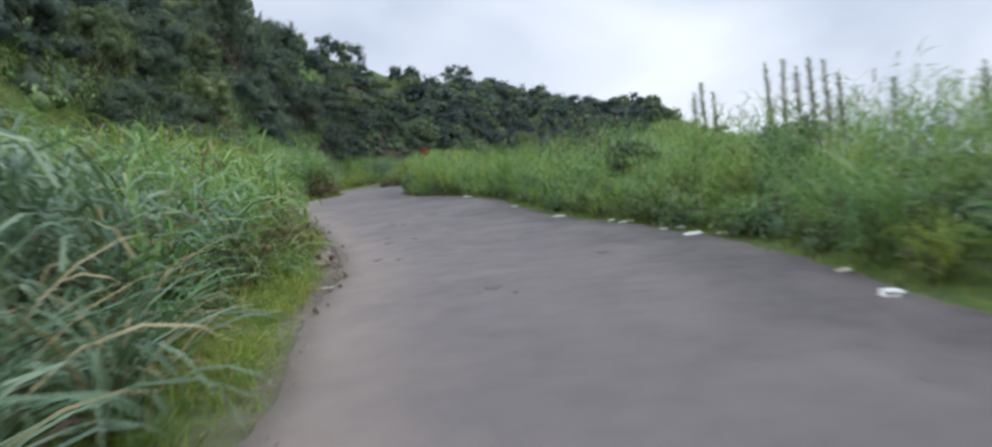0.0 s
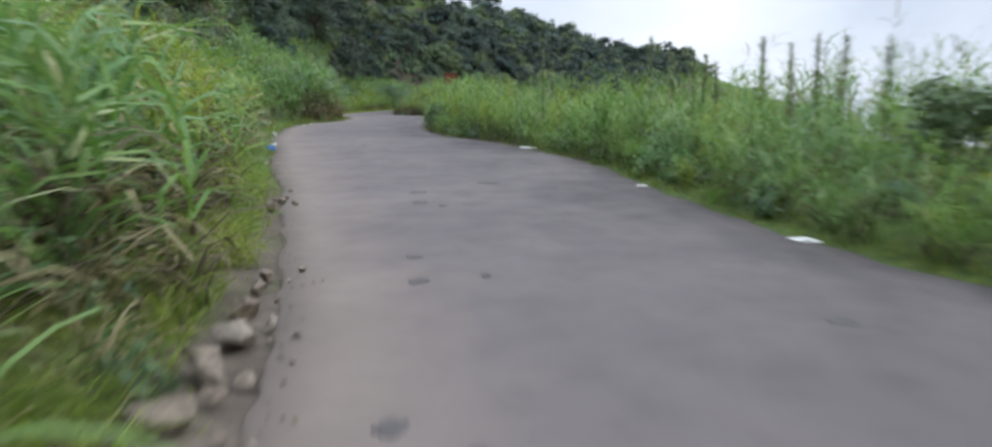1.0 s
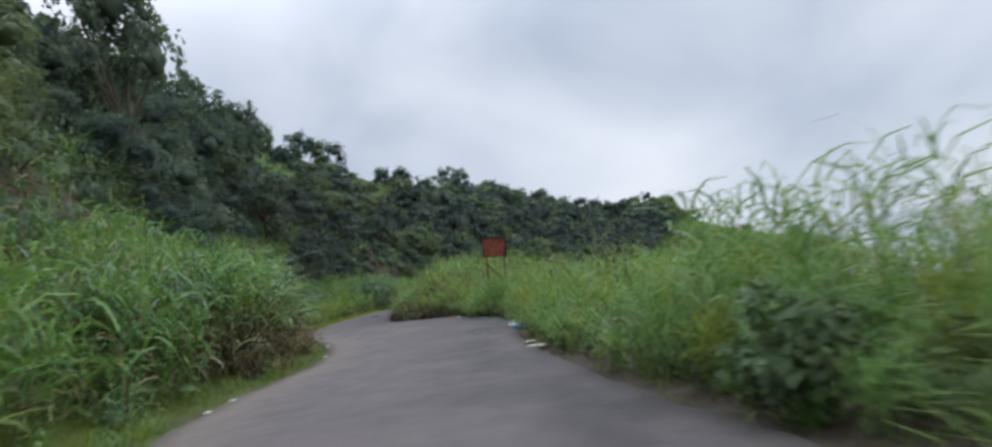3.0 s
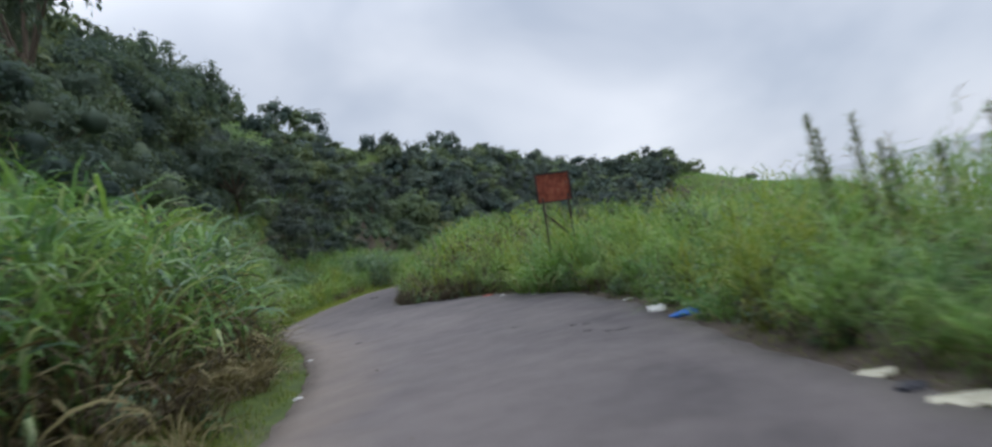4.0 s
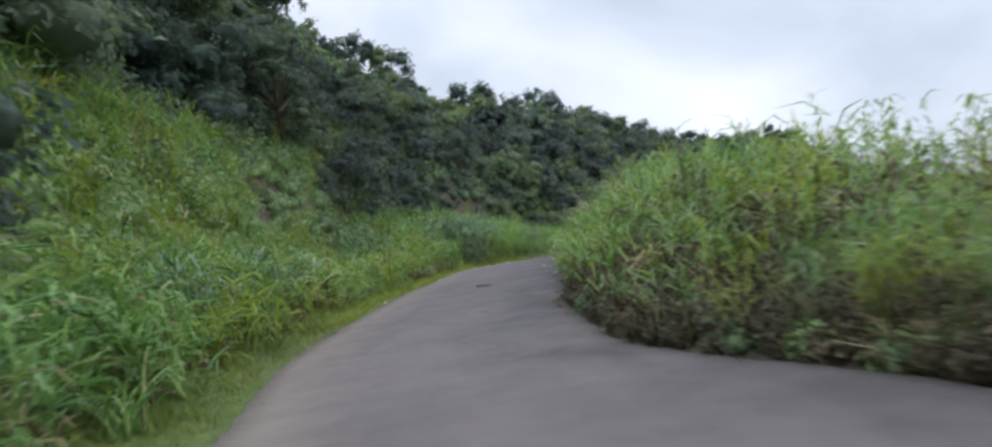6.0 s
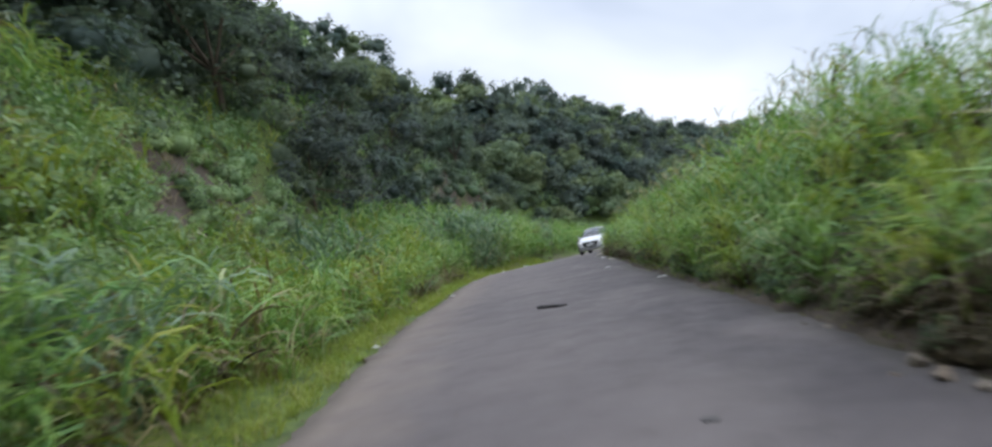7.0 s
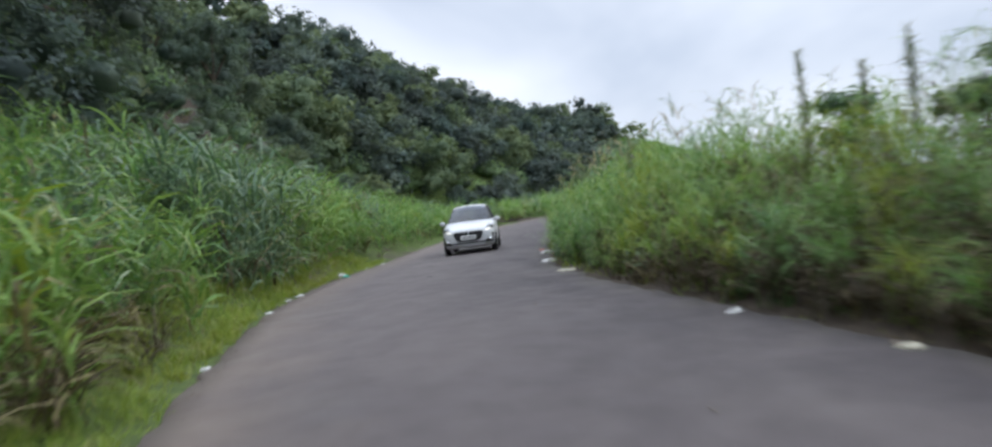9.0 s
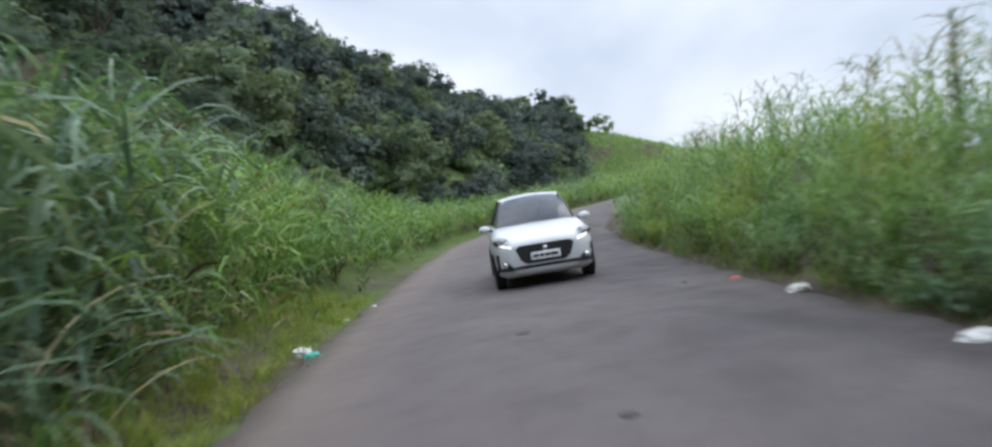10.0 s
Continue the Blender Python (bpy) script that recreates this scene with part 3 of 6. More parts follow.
def left_grass():
    rng = np.random.RandomState(5)
    pile = Pile()
    for d0, d1, dens, leaves, y0, y1 in ((0.8, 3.0, 13, 9, -3, 146), (3.0, 7.0, 7, 8, -3, 146), (7.0, 18.0, 3.3, 7, 0, 146), (5.0, 13.0, 9.0, 6, 70, 112), (0.7, 4.0, 9.0, 7, 146, 188), (4.0, 10.0, 4.0, 6, 146, 188), (0.8, 10.0, 2.6, 6, 185, 235)):
        x, y, z, d = scatter(rng, y0, y1, d0, d1, dens, -1, 0.8 if d0 < 1 else 0, 2.5 if y0 > 100 else 3.4, 1.0)
        h = (1.45 + 0.55 * step(1, 3.5, d) + 0.25 * wave(x, y, 6.0, 31) + 0.22 * wave(x, y, 2.0, 32)) * rng.uniform(0.75, 1.15, len(x)) * (0.82 + 0.36 * tuft_tone(x, y, 1.0))
        h = h * np.interp(y, (12, 26, 50, 57, 68, 76, 86, 94, 117, 125, 139, 153, 166), (1.0, 1.2, 1.2, 1.42, 1.42, 1.1, 1.0, 0.82, 0.9, 1.32, 1.32, 1.05, 0.7))
        blue = (np.hypot(x + 21.2, y - 129.3) < 2.4) | ((y < 12) & (tuft_tone(x, y, 0.7) > 0.3)) | ((wave(x, y, 9.0, 33) > 0.9) & (d > 1.6))
        h = np.where(np.hypot(x + 21.2, y - 129.3) < 2.2, np.maximum(h, 2.3), h)
        bright = rng.uniform(0, 1, len(x)) < np.interp(y, (0, 12, 28, 50, 58, 75, 88, 118, 124, 134), (0.1, 0.35, 0.85, 0.75, 0.45, 0.4, 0.9, 0.8, 0.5, 0.85))
        straw = rng.uniform(0, 1, len(x)) < np.interp(y, (18, 26, 42, 52, 86, 92, 112, 120), (0.03, 0.10, 0.09, 0.03, 0.03, 0.05, 0.05, 0.03))
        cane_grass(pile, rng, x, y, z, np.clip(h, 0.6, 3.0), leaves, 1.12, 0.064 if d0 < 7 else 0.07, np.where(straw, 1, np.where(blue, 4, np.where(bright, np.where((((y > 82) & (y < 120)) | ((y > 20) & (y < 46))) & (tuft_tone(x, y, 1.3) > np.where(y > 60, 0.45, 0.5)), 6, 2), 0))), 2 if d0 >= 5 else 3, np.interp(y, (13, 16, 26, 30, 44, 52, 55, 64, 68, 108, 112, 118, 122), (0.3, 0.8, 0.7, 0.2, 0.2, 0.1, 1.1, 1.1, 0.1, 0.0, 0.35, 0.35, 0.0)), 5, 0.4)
        if d0 > 2 and y0 < 100:
            tip = rng.uniform(0, 1, len(x)) < 0.05
            seed_heads(pile, rng, x[tip], y[tip], z[tip] + h[tip] * 0.75, rng.uniform(0.5, 0.95, tip.sum()))
    for y0, y1, d0, d1, n, tall in ((61.5, 71, 0.9, 2.8, 140, 3.25), (127, 136.5, 0.9, 3.4, 160, 3.95), (50, 61, 1.0, 3.0, 110, 2.85), (88, 97, 1.6, 3.6, 60, 2.0), (109, 115, 3.0, 5.0, 70, 3.3)):
        y, d = rng.uniform(y0, y1, n), rng.uniform(d0, d1, n)
        x = left_edge(y) - d
        z = ground_z(x, y)
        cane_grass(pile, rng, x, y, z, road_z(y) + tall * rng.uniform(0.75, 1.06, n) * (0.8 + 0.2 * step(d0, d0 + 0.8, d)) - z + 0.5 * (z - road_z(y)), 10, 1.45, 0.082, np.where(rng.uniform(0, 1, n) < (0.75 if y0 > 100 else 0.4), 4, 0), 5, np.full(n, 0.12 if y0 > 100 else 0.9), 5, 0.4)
    for x, y, n, ln in ((-2.85, 3.9, 70, 1.9), (-3.2, 5.0, 60, 1.9), (-3.9, 4.3, 50, 2.1), (-3.5, 3.0, 50, 2.0), (-3.5, 7.4, 35, 1.5), (-2.95, 6.2, 80, 1.9), (-3.3, 6.9, 60, 1.8), (-3.7, 6.0, 70, 2.0), (-14.8, 58.6, 50, 2.3), (-15.1, 60.5, 50, 2.3), (-15.6, 62.5, 50, 2.3), (-15.6, 64.6, 50, 2.2), (-21.0, 128.0, 60, 2.1), (-20.6, 129.8, 60, 2.1), (-20.2, 131.5, 50, 2.0)):
        tussock(pile, rng, x, y, n, ln, 0.045 if y > 10 else 0.052, 4 if y > 120 or y < 7.5 else 2)
    for x, y in ((-9.5, 29.9), (-9.9, 31.0), (-14.3, 59.2), (-14.6, 60.8), (-22.1, 91.5), (-22.3, 93.6), (-22.2, 96.0), (-22.4, 98.4), (-22.3, 112.4), (-4.9, 16.5), (-5.2, 18.5)):
        tussock(pile, rng, x, y, 40, 1.0, 0.04, 1)
    for bx, by, rx, ry in BARE:
        for _ in range(int(6 * rx * ry)):
            a, k = rng.uniform(0, 6.283), 0.95 * math.sqrt(rng.uniform())
            tussock(pile, rng, bx + math.cos(a) * k * rx, by + math.sin(a) * k * ry, 22, rng.uniform(0.45, 0.95), 0.03, int(rng.choice((1, 5, 5, 2))))
    for y0, y1, gap in ((15, 25, 0.9), (30, 46, 0.8), (55, 66, 0.2), (110, 122, 0.5)):
        for y in np.arange(y0, y1, gap):
            tussock(pile, rng, float(left_edge(y)) - rng.uniform(0.8, 1.7), y, 48, rng.uniform(0.7, 1.5), 0.028, int(rng.choice((1, 5, 5, 5))))
    for y in np.arange(8, 140, 1.15):
        yy = y + rng.uniform(-0.5, 0.5)
        tussock(pile, rng, float(left_edge(yy)) - rng.uniform(1.0, 2.6), yy, 26, rng.uniform(1.2, 2.0), 0.046, int(rng.choice((0, 2) if not 54 < yy < 65 else (0, 1, 5))))
    ob = new("tall_grass", pile.mesh("tall_grass", GRASS))
    tagged(ob, "tall green cane grass with arching blades and withered lower leaves", "grass", kind="stuff")


def right_grass():
    rng = np.random.RandomState(6)
    pile = Pile()
    bands = ((0.15, 1.5, 30, 10, -3, 146), (1.5, 3.4, 17, 9, -3, 146), (3.4, 6.0, 7, 8, -3, 146), (6.0, 10.5, 3.2, 7, 0, 146), (0.4, 9.0, 2.6, 6, 146, 200), (10.5, 22.0, 0.5, 6, 0, 200), (-0.1, 1.1, 22, 9, 66, 88))
    for d0, d1, dens, leaves, y0, y1 in bands:
        x, y, z, d = scatter(rng, y0, y1, d0, d1, dens, 1, 0.4 if d0 < 1 else 0, 3.0, 0.9)
        far = y0 > 100 or d0 > 5
        hollow = (y > 80.5) & (y < 89.5) & (d < 1.5) & (rng.uniform(0, 1, len(x)) < 0.8)
        x, y, z, d = x[~hollow], y[~hollow], z[~hollow], d[~hollow]
        mound = 0.5 + 0.5 * np.clip(1.3 * wave(x, y, 2.0, 46), -1, 1)
        h = (1.12 + 0.42 * step(0.2, 1.8, d) + 0.2 * wave(x, y, 5.0, 41)) * (0.46 + 0.74 * mound) * rng.uniform(0.82, 1.12, len(x))
        h = h * np.interp(y, (26, 33, 36, 42, 46, 50, 56, 63, 67, 71, 76, 108, 114, 140), (1.06, 1.12, 1.32, 1.28, 1.02, 0.8, 0.84, 0.92, 1.15, 1.3, 1.08, 1.08, 1.08, 1.12)) * (0.88 + 0.24 * tuft_tone(x, y, 0.9))
        h = np.clip(h, 0.4, 2.3)
        tone = wave(x, y, 2.6, 44) + 0.5 * tuft_tone(x, y, 0.9) + rng.uniform(-0.2, 0.2, len(x)) + np.interp(y, (20, 28, 36, 70, 80, 92, 122, 126), (-0.6, -0.2, 0.0, 0.1, 0.25, 0.1, 0.0, -0.3))
        slot = np.where(tone > 0.85, 6, np.where(tone > -0.35, 2, 0))
        # brown leaves: partly withered foot, partly shade under the bank put into their colour
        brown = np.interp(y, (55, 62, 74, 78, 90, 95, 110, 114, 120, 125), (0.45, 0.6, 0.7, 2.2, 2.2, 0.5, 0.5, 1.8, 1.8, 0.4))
        reed = step(80, 84, y) * (1 - step(112, 116, y)) * (not far)
        few = rng.uniform(0, 1, len(x)) > 0.35 * reed
        x, y, z, h, slot, brown, reed = (v[few] for v in (x, y, z, h, slot, brown, reed))
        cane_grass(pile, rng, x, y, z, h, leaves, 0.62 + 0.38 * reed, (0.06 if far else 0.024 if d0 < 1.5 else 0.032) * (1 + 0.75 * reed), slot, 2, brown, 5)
        if d0 in (1.5, 3.4):
            tip = rng.uniform(0, 1, len(x)) < np.interp(y, (33, 39, 50, 56, 84, 90, 105, 112), (0.07, 0.03, 0.03, 0.08, 0.08, 0.04, 0.04, 0.03))
            seed_heads(pile, rng, x[tip], y[tip], z[tip] + h[tip] * 0.7, rng.uniform(0.6, 1.2, tip.sum()))
    for y0, y1, n in ((96, 112, 70), (122, 140, 60), (84, 96, 14)):
        y, d = rng.uniform(y0, y1, n), rng.uniform(0.8, 3.6, n)
        x = right_edge(y) + d
        seed_heads(pile, rng, x, y, ground_z(x, y) + 1.3, rng.uniform(0.7, 1.3, n), 1.7)
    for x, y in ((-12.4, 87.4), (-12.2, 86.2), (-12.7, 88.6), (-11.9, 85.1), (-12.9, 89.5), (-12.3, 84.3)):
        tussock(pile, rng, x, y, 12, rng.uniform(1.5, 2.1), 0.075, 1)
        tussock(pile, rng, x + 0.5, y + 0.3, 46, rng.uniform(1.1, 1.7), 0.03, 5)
    n = 80
    y, d = rng.normal(45.2, 1.5, n), rng.uniform(0.9, 2.6, n)
    x = right_edge(y) + d
    z = ground_z(x, y)
    cane_grass(pile, rng, x, y, z, road_z(y) + 2.55 * rng.uniform(0.72, 1.0, n) - z, 9, 0.9, 0.045, np.where(rng.uniform(0, 1, n) < 0.5, 0, 2))
    for x, y in ((-8.1, 70.4), (-7.75, 70.0), (-7.4, 69.8), (-7.0, 69.7), (-6.6, 69.6), (-8.5, 71.6), (-7.9, 70.9), (-7.4, 70.3), (-6.9, 70.2)):
        tussock(pile, rng, x, y, 70, 1.9, 0.035, 2)
    for y in np.arange(2, 146, 0.8):
        yy = y + rng.uniform(-0.5, 0.5)
        tussock(pile, rng, float(right_edge(yy)) + rng.uniform(0.25, 1.6), yy, 46, rng.uniform(0.8, 1.35), 0.016, int(rng.choice((0, 2, 2, 2) if yy < 74 or 92 < yy < 112 or yy > 121 else (1, 5, 5))), 3)
    ob = new("tall_grass", pile.mesh("tall_grass", GRASS))
    tagged(ob, "dense yellow-green meadow grass on a low roadside bank", "grass", kind="stuff")


def verge_grass():
    rng = np.random.RandomState(7)
    pile = Pile()
    for side, d0, d1, dens, y0, y1 in ((-1, 0.3, 2.2, 150, 13, 48), (-1, 0.0, 1.8, 160, -2, 140), (1, -0.05, 0.8, 160, -2, 34), (1, -0.05, 0.9, 130, 34, 146)):
        x, y, z, d = scatter(rng, y0, y1, d0, d1, dens, side, 0.28)
        if side < 0:
            keep = (d > np.where((y > 14.4) & (y < 19), 0.55, 0.32)) | (y < 12) | (y > 25) | (rng.uniform(0, 1, len(x)) < np.where((y > 14.4) & (y < 19), 0.05, 0.22))
            x, y, z, d = x[keep], y[keep], z[keep], d[keep]
        n = len(x)
        h = (0.09 + 0.26 * step(0, 1.2, d)) * (1.5 if y0 == 13 else 1.0) * rng.uniform(0.5, 1.5, n) * (1 + 0.4 * wave(x, y, 1.5, 51)) * (1 + 0.5 * step(90, 115, y))
        # right verge: withered blades, the brown also standing in for shade along the bank
        pile.add(blades(rng, np.stack([x, y, z - 0.01], 1), rng.uniform(0, 6.283, n), rng.uniform(0.7, 1.5, n), np.clip(h, 0.05, 0.6), rng.uniform(0.010, 0.022, n), rng.uniform(0.3, 1.4, n), 2), np.where(rng.uniform(0, 1, n) < np.where((side > 0) & (y > 34), np.interp(y, (60, 76, 92, 96, 110, 114, 121, 125), (0.45, 0.85, 0.85, 0.4, 0.4, 0.9, 0.9, 0.3)), 0.06), 5 if y0 > 30 else 1, np.where(rng.uniform(0, 1, n) < np.maximum(step(84, 106, y), 0.6 * (side < 0) * (y < 28)), 6, 3)))
    for y in np.arange(6, 50, 0.16):
        tussock(pile, rng, float(left_edge(y)) - rng.uniform(0.68 if 14.4 < y < 19 else 0.35, 1.3), y, 46, rng.uniform(0.4, 0.75), 0.014, int(rng.choice((2, 6, 6, 6) if y < 27 else (0, 2, 2, 6))), 3)
    for y in np.arange(92, 141, 0.2):
        tussock(pile, rng, float(left_edge(y)) - rng.uniform(0.2, 1.5), y, 44, rng.uniform(0.28, 0.5), 0.014, 6, 3)
    ob = new("verge_grass", pile.mesh("verge_grass", GRASS))
    tagged(ob, "short bright green grass along the asphalt edge", "grass", kind="stuff")


def ridge_meadow():
    """The grassy spur beyond the bend."""
    rng = np.random.RandomState(8)
    pile = Pile()
    n = 40000
    x, y = rng.uniform(6, 125, n), rng.uniform(196, 330, n)
    ok = ((x - right_edge(y) > 4) | (left_edge(y) - x > 4)) & (into_hill(x, y)[0] < 3)
    x, y = x[ok], y[ok]
    n = len(x)
    pile.add(blades(rng, np.stack([x, y, ground_z(x, y)], 1), rng.uniform(0, 6.283, n), rng.uniform(0.8, 1.5, n), rng.uniform(0.8, 1.6, n), rng.uniform(0.14, 0.26, n), rng.uniform(0.8, 2, n), 2), 2)
    ob = new("hill_meadow", pile.mesh("hill_meadow", GRASS))
    tagged(ob, "bright green grass on distant open hill slopes", "grass", kind="stuff")


def bank_weeds():
    """Low dark broad-leaved weeds that fill the foot of the grass on both sides of the road and put in some of its
    shade by their colour.
    """
    rng = np.random.RandomState(17)
    pile = Pile()
    n = 1200
    y, d = rng.uniform(9, 130, n), rng.uniform(0.35, 2.4, n)
    y[900:], d[900:] = rng.uniform(78, 91, 300), rng.uniform(0.12, 1.6, 300)
    keep = (np.arange(n) >= 900) | (wave(y, d, 2.6, 47) > -0.25) & ((y < 108) | (d < 1.2))
    left = (np.arange(n) % 4 == 0) & (y < 60)
    y, d, left = y[keep], d[keep], left[keep]
    n = len(y)
    x = np.where(left, left_edge(y) - 0.5 - 0.7 * d, right_edge(y) + d)
    r = rng.uniform(0.22, 0.5, n) * np.where(np.arange(n) < n - 300, 0.8 + 0.25 * d, 0.45 + 0.3 * d)
    c = np.stack([x, y, ground_z(x, y) + 0.45 * r], 1)
    # brown weeds in two stretches paint the dark shade under the bank grass
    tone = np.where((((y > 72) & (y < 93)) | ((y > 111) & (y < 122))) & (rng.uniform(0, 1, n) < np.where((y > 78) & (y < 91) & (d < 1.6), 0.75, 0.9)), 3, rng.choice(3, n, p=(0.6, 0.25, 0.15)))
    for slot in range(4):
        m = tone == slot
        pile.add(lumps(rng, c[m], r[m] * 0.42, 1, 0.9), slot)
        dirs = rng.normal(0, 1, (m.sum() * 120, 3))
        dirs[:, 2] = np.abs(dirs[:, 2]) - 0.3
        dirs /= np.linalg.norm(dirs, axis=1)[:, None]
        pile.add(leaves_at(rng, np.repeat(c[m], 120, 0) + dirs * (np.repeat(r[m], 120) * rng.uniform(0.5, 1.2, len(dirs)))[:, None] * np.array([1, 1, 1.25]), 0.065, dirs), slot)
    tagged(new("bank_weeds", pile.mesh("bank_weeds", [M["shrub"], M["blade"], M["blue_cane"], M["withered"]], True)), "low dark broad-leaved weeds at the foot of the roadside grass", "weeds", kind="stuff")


left_grass()
right_grass()
verge_grass()
ridge_meadow()


# ---- trees ----
def tube(bm, a, b, ra, rb, sides=6):
    a, b = Vector(a), Vector(b)
    q = (b - a).to_track_quat("Z", "Y")
    rings = []
    for c, r in ((a, ra), (b, rb)):
        rings.append([bm.verts.new(c + q @ Vector((math.cos(i * 2 * math.pi / sides) * r, math.sin(i * 2 * math.pi / sides) * r, 0))) for i in range(sides)])
    for i in range(sides):
        j = (i + 1) % sides
        bm.faces.new((rings[0][i], rings[0][j], rings[1][j], rings[1][i]))
    return rings


def leaves_at(rng, p, size, outward, tilt=0.55):
    """Loose leaves, each a pointed blade, facing roughly outward and up."""
    n = len(p)
    nrm = outward + rng.normal(0, tilt, (n, 3)) + np.array([0, 0, 0.35])
    nrm /= np.linalg.norm(nrm, axis=1)[:, None] + 1e-9
    a = np.cross(nrm, rng.normal(0, 1, (n, 3)))
    a /= np.linalg.norm(a, axis=1)[:, None] + 1e-9
    b = np.cross(nrm, a)
    s = (size * rng.uniform(0.6, 1.35, n))[:, None]
    v = np.stack([p - a * s * 0.55 - b * s * 0.42, p - a * s * 0.45 + b * s * 0.42 - nrm * s * 0.12, p + a * s * 0.95 - nrm * s * 0.2], 1).reshape(-1, 3)
    return v, np.zeros((0, 4), int), np.arange(3 * n).reshape(-1, 3)


def crown_points(rng, lobes, n, shell=0.6):
    """Points in the outer part of several lobes, more of them towards the top, and the outward direction."""
    wts = np.array([r ** 2 for *_, r in lobes])
    pick = rng.choice(len(lobes), n, p=wts / wts.sum())
    c = np.array([l[:3] for l in lobes])[pick]
    r = np.array([l[3] for l in lobes])[pick]
    d = rng.normal(0, 1, (n, 3))
    d[:, 2] = d[:, 2] * 0.9 + 0.15
    d /= np.linalg.norm(d, axis=1)[:, None]
    k = shell + (1.06 - shell) * rng.uniform(0, 1, n) ** 0.75
    lump = 1 + 0.16 * np.sin(d[:, 0] * 7 + pick) * np.sin(d[:, 1] * 6 + 2 * pick) + 0.10 * np.sin(d[:, 2] * 11 + pick)
    return c + d * (r * k * lump)[:, None] * np.array([1, 1, 0.78]), d


def sprays(rng, lobes, clusters, per, radius, shell=0.7):
    """Leaves gathered in flat layered sprays over the crown, as branches carry them; places and directions."""
    c, d = crown_points(rng, lobes, clusters, shell)
    face = d + np.array([0, 0, 0.55])
    face /= np.linalg.norm(face, axis=1)[:, None]
    q = rng.normal(0, 1, (clusters, per, 3)) * (radius * rng.uniform(0.6, 1.3, clusters))[:, None, None]
    q -= face[:, None, :] * ((q * face[:, None, :]).sum(-1, keepdims=True) * 0.72)
    return (c[:, None, :] + q).reshape(-1, 3), np.repeat(face * 1.5, per, 0)


def unit_ball(level):
    bm = bmesh.new()
    bmesh.ops.create_icosphere(bm, subdivisions=level, radius=1.0)
    v, f = np.array([p.co[:] for p in bm.verts]), np.array([[p.index for p in q.verts] for q in bm.faces])
    bm.free()
    return v, f


BALLS = {level: unit_ball(level) for level in (1, 2, 3)}


def lumps(rng, centres, radii, level=2, squash=0.8):
    """Solid cores added inside crowns and bushes to block light: uneven lumps that none of it passes."""
    unit, f = BALLS[level]
    n = len(centres)
    a, b = rng.uniform(0, 6.283, (n, 1)), rng.uniform(0, 6.283, (n, 1))
    k = 1 + 0.17 * np.sin(unit[:, 0] * 4 + a) * np.sin(unit[:, 1] * 5 + b) + 0.12 * np.sin(unit[:, 2] * 7 + a + b)
    v = centres[:, None, :] + unit[None] * (radii[:, None] * k)[:, :, None] * np.array([1, 1, squash])
    t = (np.arange(n) * len(unit))[:, None, None] + f[None]
    return v.reshape(-1, 3), np.zeros((0, 4), int), t.reshape(-1, 3)


def tree_lobes(rng, bm, height, spread):
    """Trunk and limbs into bm; the crown's lobes."""
    trunk_h = height * rng.uniform(0.35, 0.5)
    bend = rng.uniform(-0.4, 0.4, 2)
    mid = (bend[0], bend[1], trunk_h)
    if bm:
        tube(bm, (0, 0, -0.6), (bend[0] * 0.5, bend[1] * 0.5, trunk_h * 0.55), height * 0.022, height * 0.017, 7)
        tube(bm, (bend[0] * 0.5, bend[1] * 0.5, trunk_h * 0.52), mid, height * 0.022, height * 0.017, 7)
    lobes = [(bend[0], bend[1], height * 0.78, spread * 0.40)]
    for i in range(9):
        a = i * 0.70 + rng.uniform(-0.4, 0.4)
        rad = spread * rng.uniform(0.30, 0.62)
        zz = height * rng.uniform(0.10, 0.82)
        tip = (mid[0] + math.cos(a) * rad, mid[1] + math.sin(a) * rad, zz)
        if bm:
            tube(bm, (mid[0] * 0.8, mid[1] * 0.8, trunk_h * 0.8), tip, height * 0.012, height * 0.004, 5)
        lobes.append((*tip, spread * rng.uniform(0.20, 0.34)))
    for i in range(6):
        a = rng.uniform(0, 6.28)
        lobes.append((math.cos(a) * spread * 0.35, math.sin(a) * spread * 0.35, height * rng.uniform(0.76, 0.97), spread * rng.uniform(0.10, 0.20)))
    return lobes


def tree(seed, height, spread, n_leaves, leaf, label, open_top=False, leaf_kind="crown"):
    rng = np.random.RandomState(seed)
    root = new("tree")
    bm = bmesh.new()
    lobes = tree_lobes(rng, bm, height, spread)
    part("trunk", bm, M["bark"], root)
    pile = Pile()
    p, d = sprays(rng, lobes, n_leaves // 16, 16, 0.30, 0.60)
    pile.add(leaves_at(rng, p, leaf, d), 0)
    solid = np.array(lobes)[:10]
    pile.add(lumps(rng, solid[:, :3], solid[:, 3] * (0.34 if open_top else 0.52), 2 if n_leaves > 3000 else 1), 0)
    crown = new("crown", pile.mesh("crown", [M[leaf_kind]], True))
    crown.parent = root
    return tagged(root, label, "tree", "trees on the hillside")


